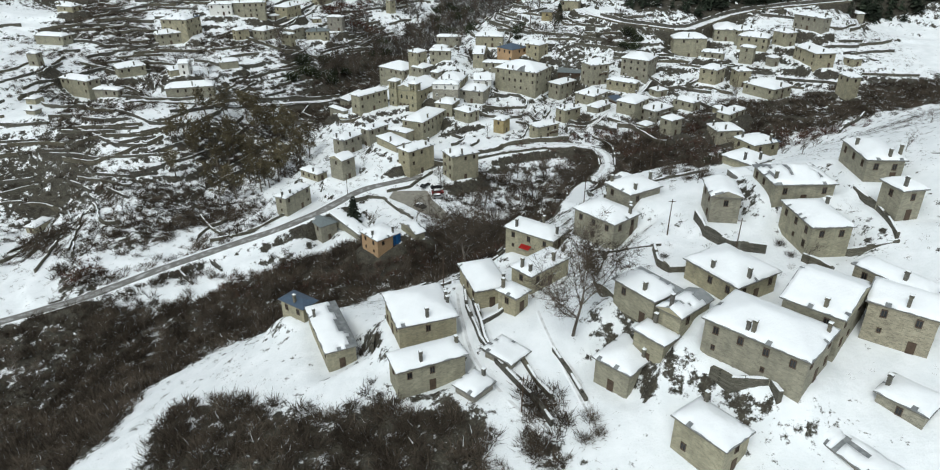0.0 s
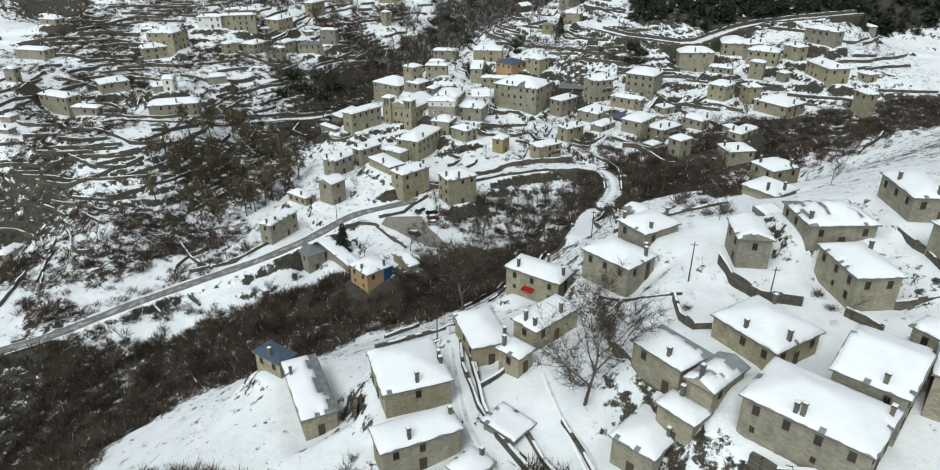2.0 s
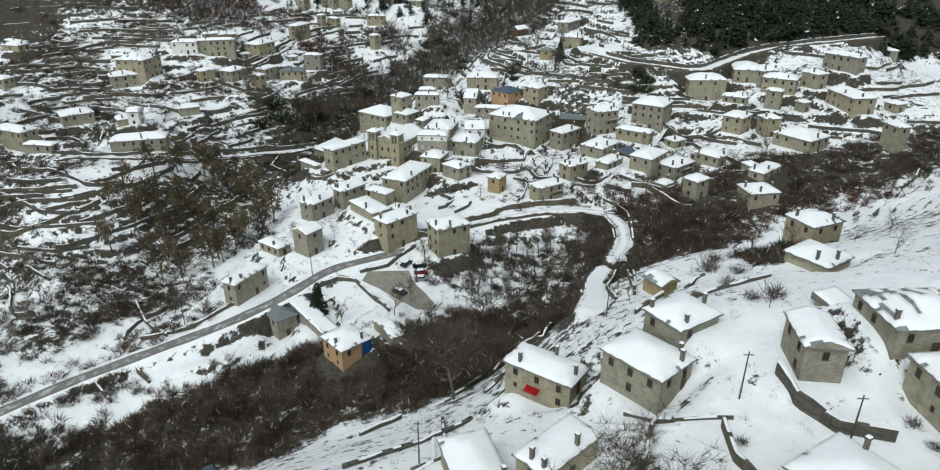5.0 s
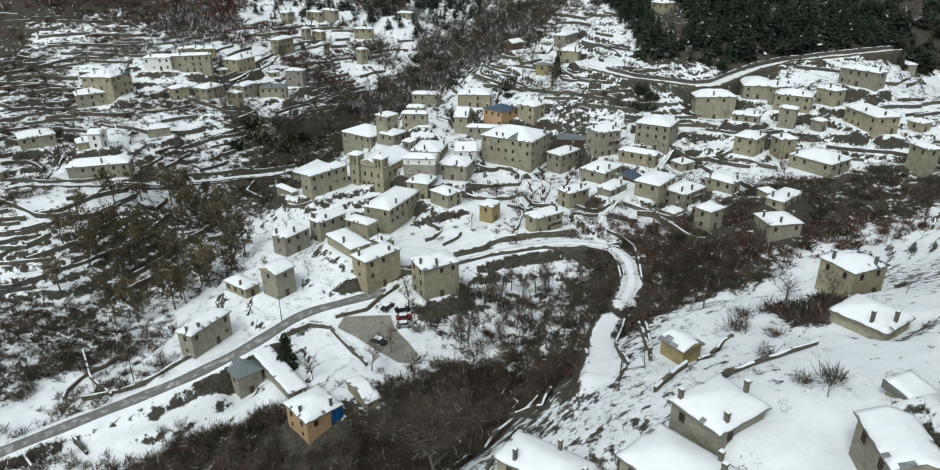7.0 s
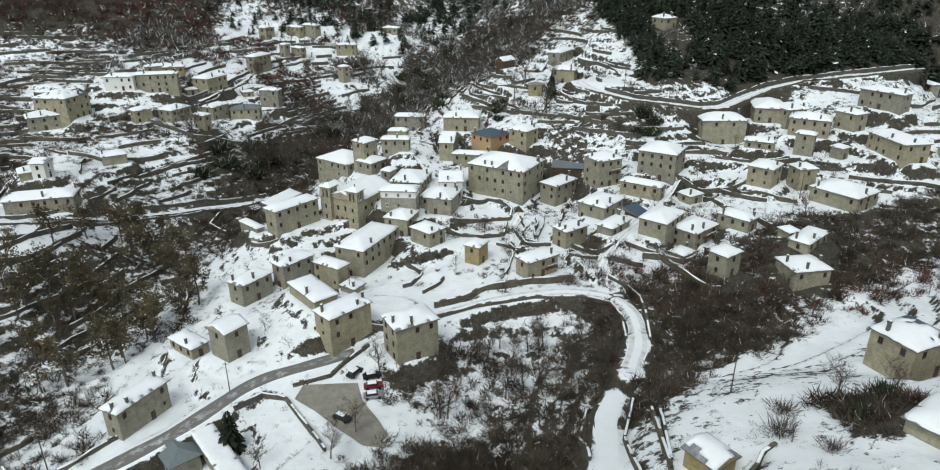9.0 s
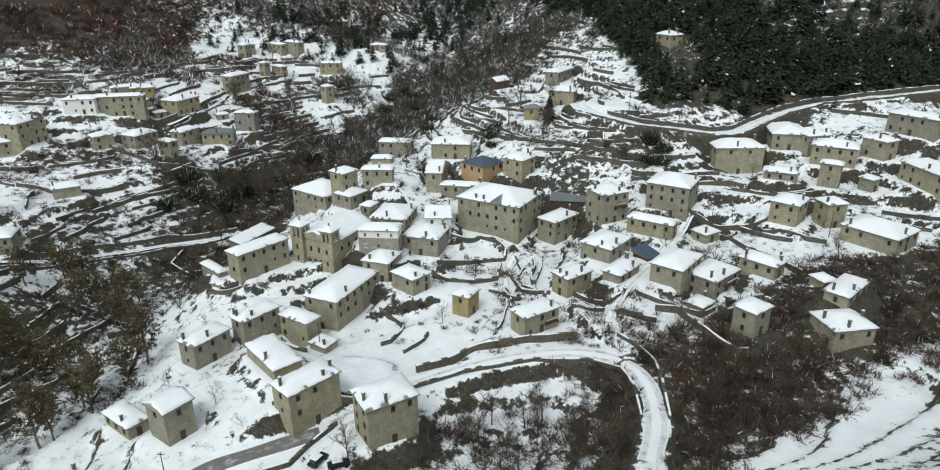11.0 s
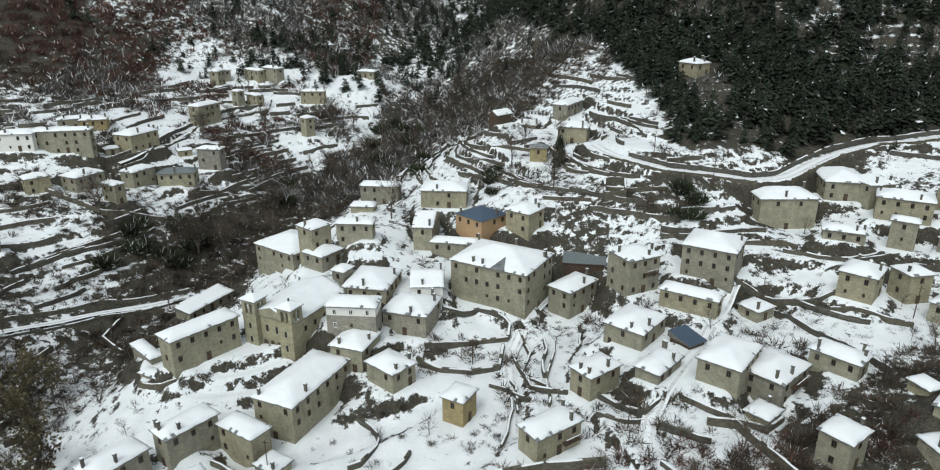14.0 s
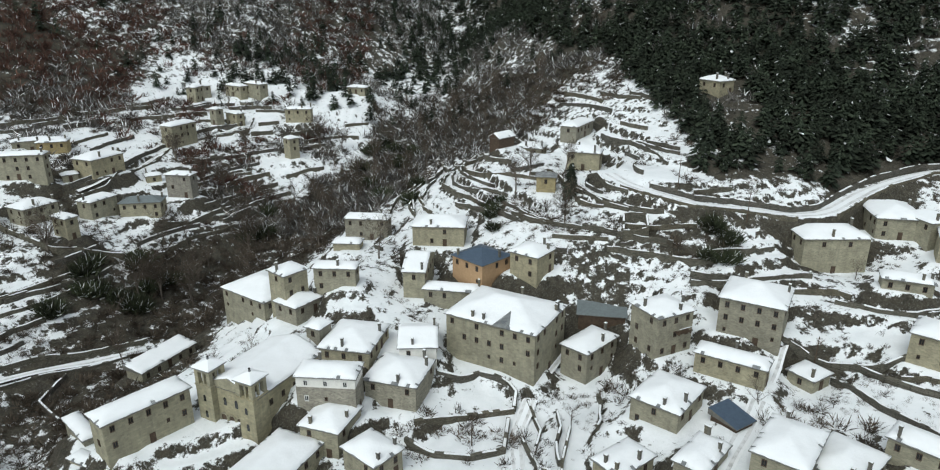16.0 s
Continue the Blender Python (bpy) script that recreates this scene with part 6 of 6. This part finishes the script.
contour_walls(110, -230, -100, 185, 345, 1, "dry-stone terrace wall on the hillside")
contour_walls(80, -270, -60, 345, 500, 2, "dry-stone terrace wall on the hillside", 1.4)
contour_walls(60, -55, 160, 262, 400, 3, "dry-stone garden wall between the houses")
contour_walls(26, -30, 70, 375, 470, 4, "dry-stone terrace wall above the village", 1.3)
contour_walls(12, -40, 70, 80, 170, 5, "low dry-stone wall on the snowy slope", 0.9)


def car(x, y, rot, paint, label):
    """A parked car: body, cabin glass, four wheels, a sheet of snow on roof and bonnet."""
    ob = thing("car", pose(x, y, float(land(x, y)[0]) + 0.08, 0, 0, rot), label, "car", "parked cars")
    bm = bmesh.new()
    prof = [(-2.05, 0.35), (-2.1, 0.75), (-1.95, 0.92), (-1.0, 1.0), (1.1, 0.98), (2.0, 0.82), (2.1, 0.6), (2.05, 0.35)]
    rows = [[bm.verts.new((px, s * (0.84 if pz > 0.5 else 0.8), pz)) for px, pz in prof] for s in (-1, 1)]
    bm.faces.new(rows[0])
    bm.faces.new(rows[1][::-1])
    for i in range(len(prof)):
        j = (i + 1) % len(prof)
        bm.faces.new((rows[0][i], rows[1][i], rows[1][j], rows[0][j]))
    part("body", bm, paint, ob)
    bm = bmesh.new()
    turned(bm, [(1.35, 0.78, 0.97), (1.05, 0.68, 1.4), (0.9, 0.62, 1.46)])
    cab = part("cabin", bm, GLASS, ob, "dark glazed cabin")
    cab.location.x = -0.25
    bm = bmesh.new()
    turned(bm, [(0.98, 0.66, 1.44), (0.95, 0.62, 1.56), (0.7, 0.45, 1.6)])
    sn = part("roof_snow", bm, SNOW, ob, "sheet of snow on the roof")
    sn.location.x = -0.25
    for wx in (-1.3, 1.3):
        for wy in (-0.8, 0.8):
            bm = bmesh.new()
            bmesh.ops.create_cone(bm, cap_ends=True, segments=14, radius1=0.32, radius2=0.32, depth=0.2)
            tyre = part("wheel", bm, RUBBER, ob)
            tyre.location, tyre.rotation_euler.x = (wx, wy, 0.32), math.pi / 2


BLACK_PAINT = plain_mat("black_car_paint", (0.02, 0.021, 0.024), 0.3, vary=0.1)
RED_PAINT = plain_mat("dark_red_car_paint", (0.22, 0.03, 0.03), 0.3, vary=0.1)
SILVER_PAINT = plain_mat("silver_car_paint", (0.36, 0.37, 0.38), 0.35, 0.4, 0.1)
car(-33.4, 221.5, 62, BLACK_PAINT, "black car parked at the car park's edge")
car(-29.4, 221.0, 20, BLACK_PAINT, "dark car with snow on its roof")
car(-28.7, 218.3, 14, RED_PAINT, "dark red car between two others")
car(-28.3, 215.6, 14, SILVER_PAINT, "silver car with snow on its roof")
car(-33.5, 208.5, -28, BLACK_PAINT, "dark car standing apart on the slope")


def pole(x, y, h, label="weathered wooden power pole with a crossarm"):
    ob = thing("power_pole", pose(x, y, float(land(x, y)[0])), label, "pole", "power poles")
    v, f = [], []
    tube(v, f, Vector((0, 0, -0.8)), Vector((0.1, 0, h)), 0.13, 0.08, 8)
    part("shaft", raw_mesh("shaft", v, f, WOOD), None, ob)
    bm = bmesh.new()
    box(bm, 0.1, 0, h - 0.5, 1.3, 0.1, 0.1)
    part("crossarm", bm, WOOD, ob)
    for s in (-0.5, 0, 0.5):
        bm = bmesh.new()
        bmesh.ops.create_cone(bm, cap_ends=True, segments=6, radius1=0.05, radius2=0.03, depth=0.16)
        k = part("insulator", bm, WHITE_WOOD, ob)
        k.location = (0.1 + s, 0, h - 0.36)


for px, py, ph in ((-0.5, 83, 7), (27, 121, 7.5), (-16.5, 123, 8), (-90, 196.5, 7.5), (-60, 216, 7.5), (15, 158, 7), (12.5, 183, 7), (37, 190, 7), (-43, 262, 8), (64, 312, 8.5), (93, 300, 8), (-6, 295, 6.5), (62, 352, 8), (47, 363, 7.5), (-20, 352, 7), (37, 112, 7.5), (24, 268, 7)):
    pole(px, py, ph)

# the red awning over a door
n8 = PLOTS["N8"]
awning = thing("awning", pose(n8["x"], n8["y"], n8["z"], 0, 0, n8["rot"]) @ pose(-n8["w"] / 2 - 0.2, 0.5, 2.4, 0, 0, -90), "red cloth awning over a house door", "awning")
bm = bmesh.new()
for k in range(6):
    bm.verts.new((-1.3 + 0.52 * k, 0.6, 0.5)), bm.verts.new((-1.3 + 0.52 * k, -0.7, 0.02 * (k % 2)))
bm.verts.ensure_lookup_table()
for k in range(5):
    bm.faces.new([bm.verts[i] for i in (2 * k, 2 * k + 1, 2 * k + 3, 2 * k + 2)])
bmesh.ops.solidify(bm, geom=list(bm.faces), thickness=0.04)
part("cloth", bm, RED_CLOTH, awning)
# blue tarpaulin hung on the ochre house
h19 = PLOTS["h19"]
tarp = thing("tarpaulin", pose(h19["x"], h19["y"], h19["z"], 0, 0, h19["rot"]) @ pose(h19["w"] / 2 - 1.5, -h19["d"] / 2 + 0.25, 1.5, 0, 0, -90), "bright blue tarpaulin hung on the house corner", "tarpaulin")
bm = bmesh.new()
bmesh.ops.create_grid(bm, x_segments=8, y_segments=6, size=1.0)
for v in bm.verts:
    v.co = Vector((0.12 * math.sin(v.co.x * 6), v.co.x * 1.3, v.co.y * 1.7))
bmesh.ops.solidify(bm, geom=list(bm.faces), thickness=0.03)
part("sheet", bm, BLUE_TARP, tarp)
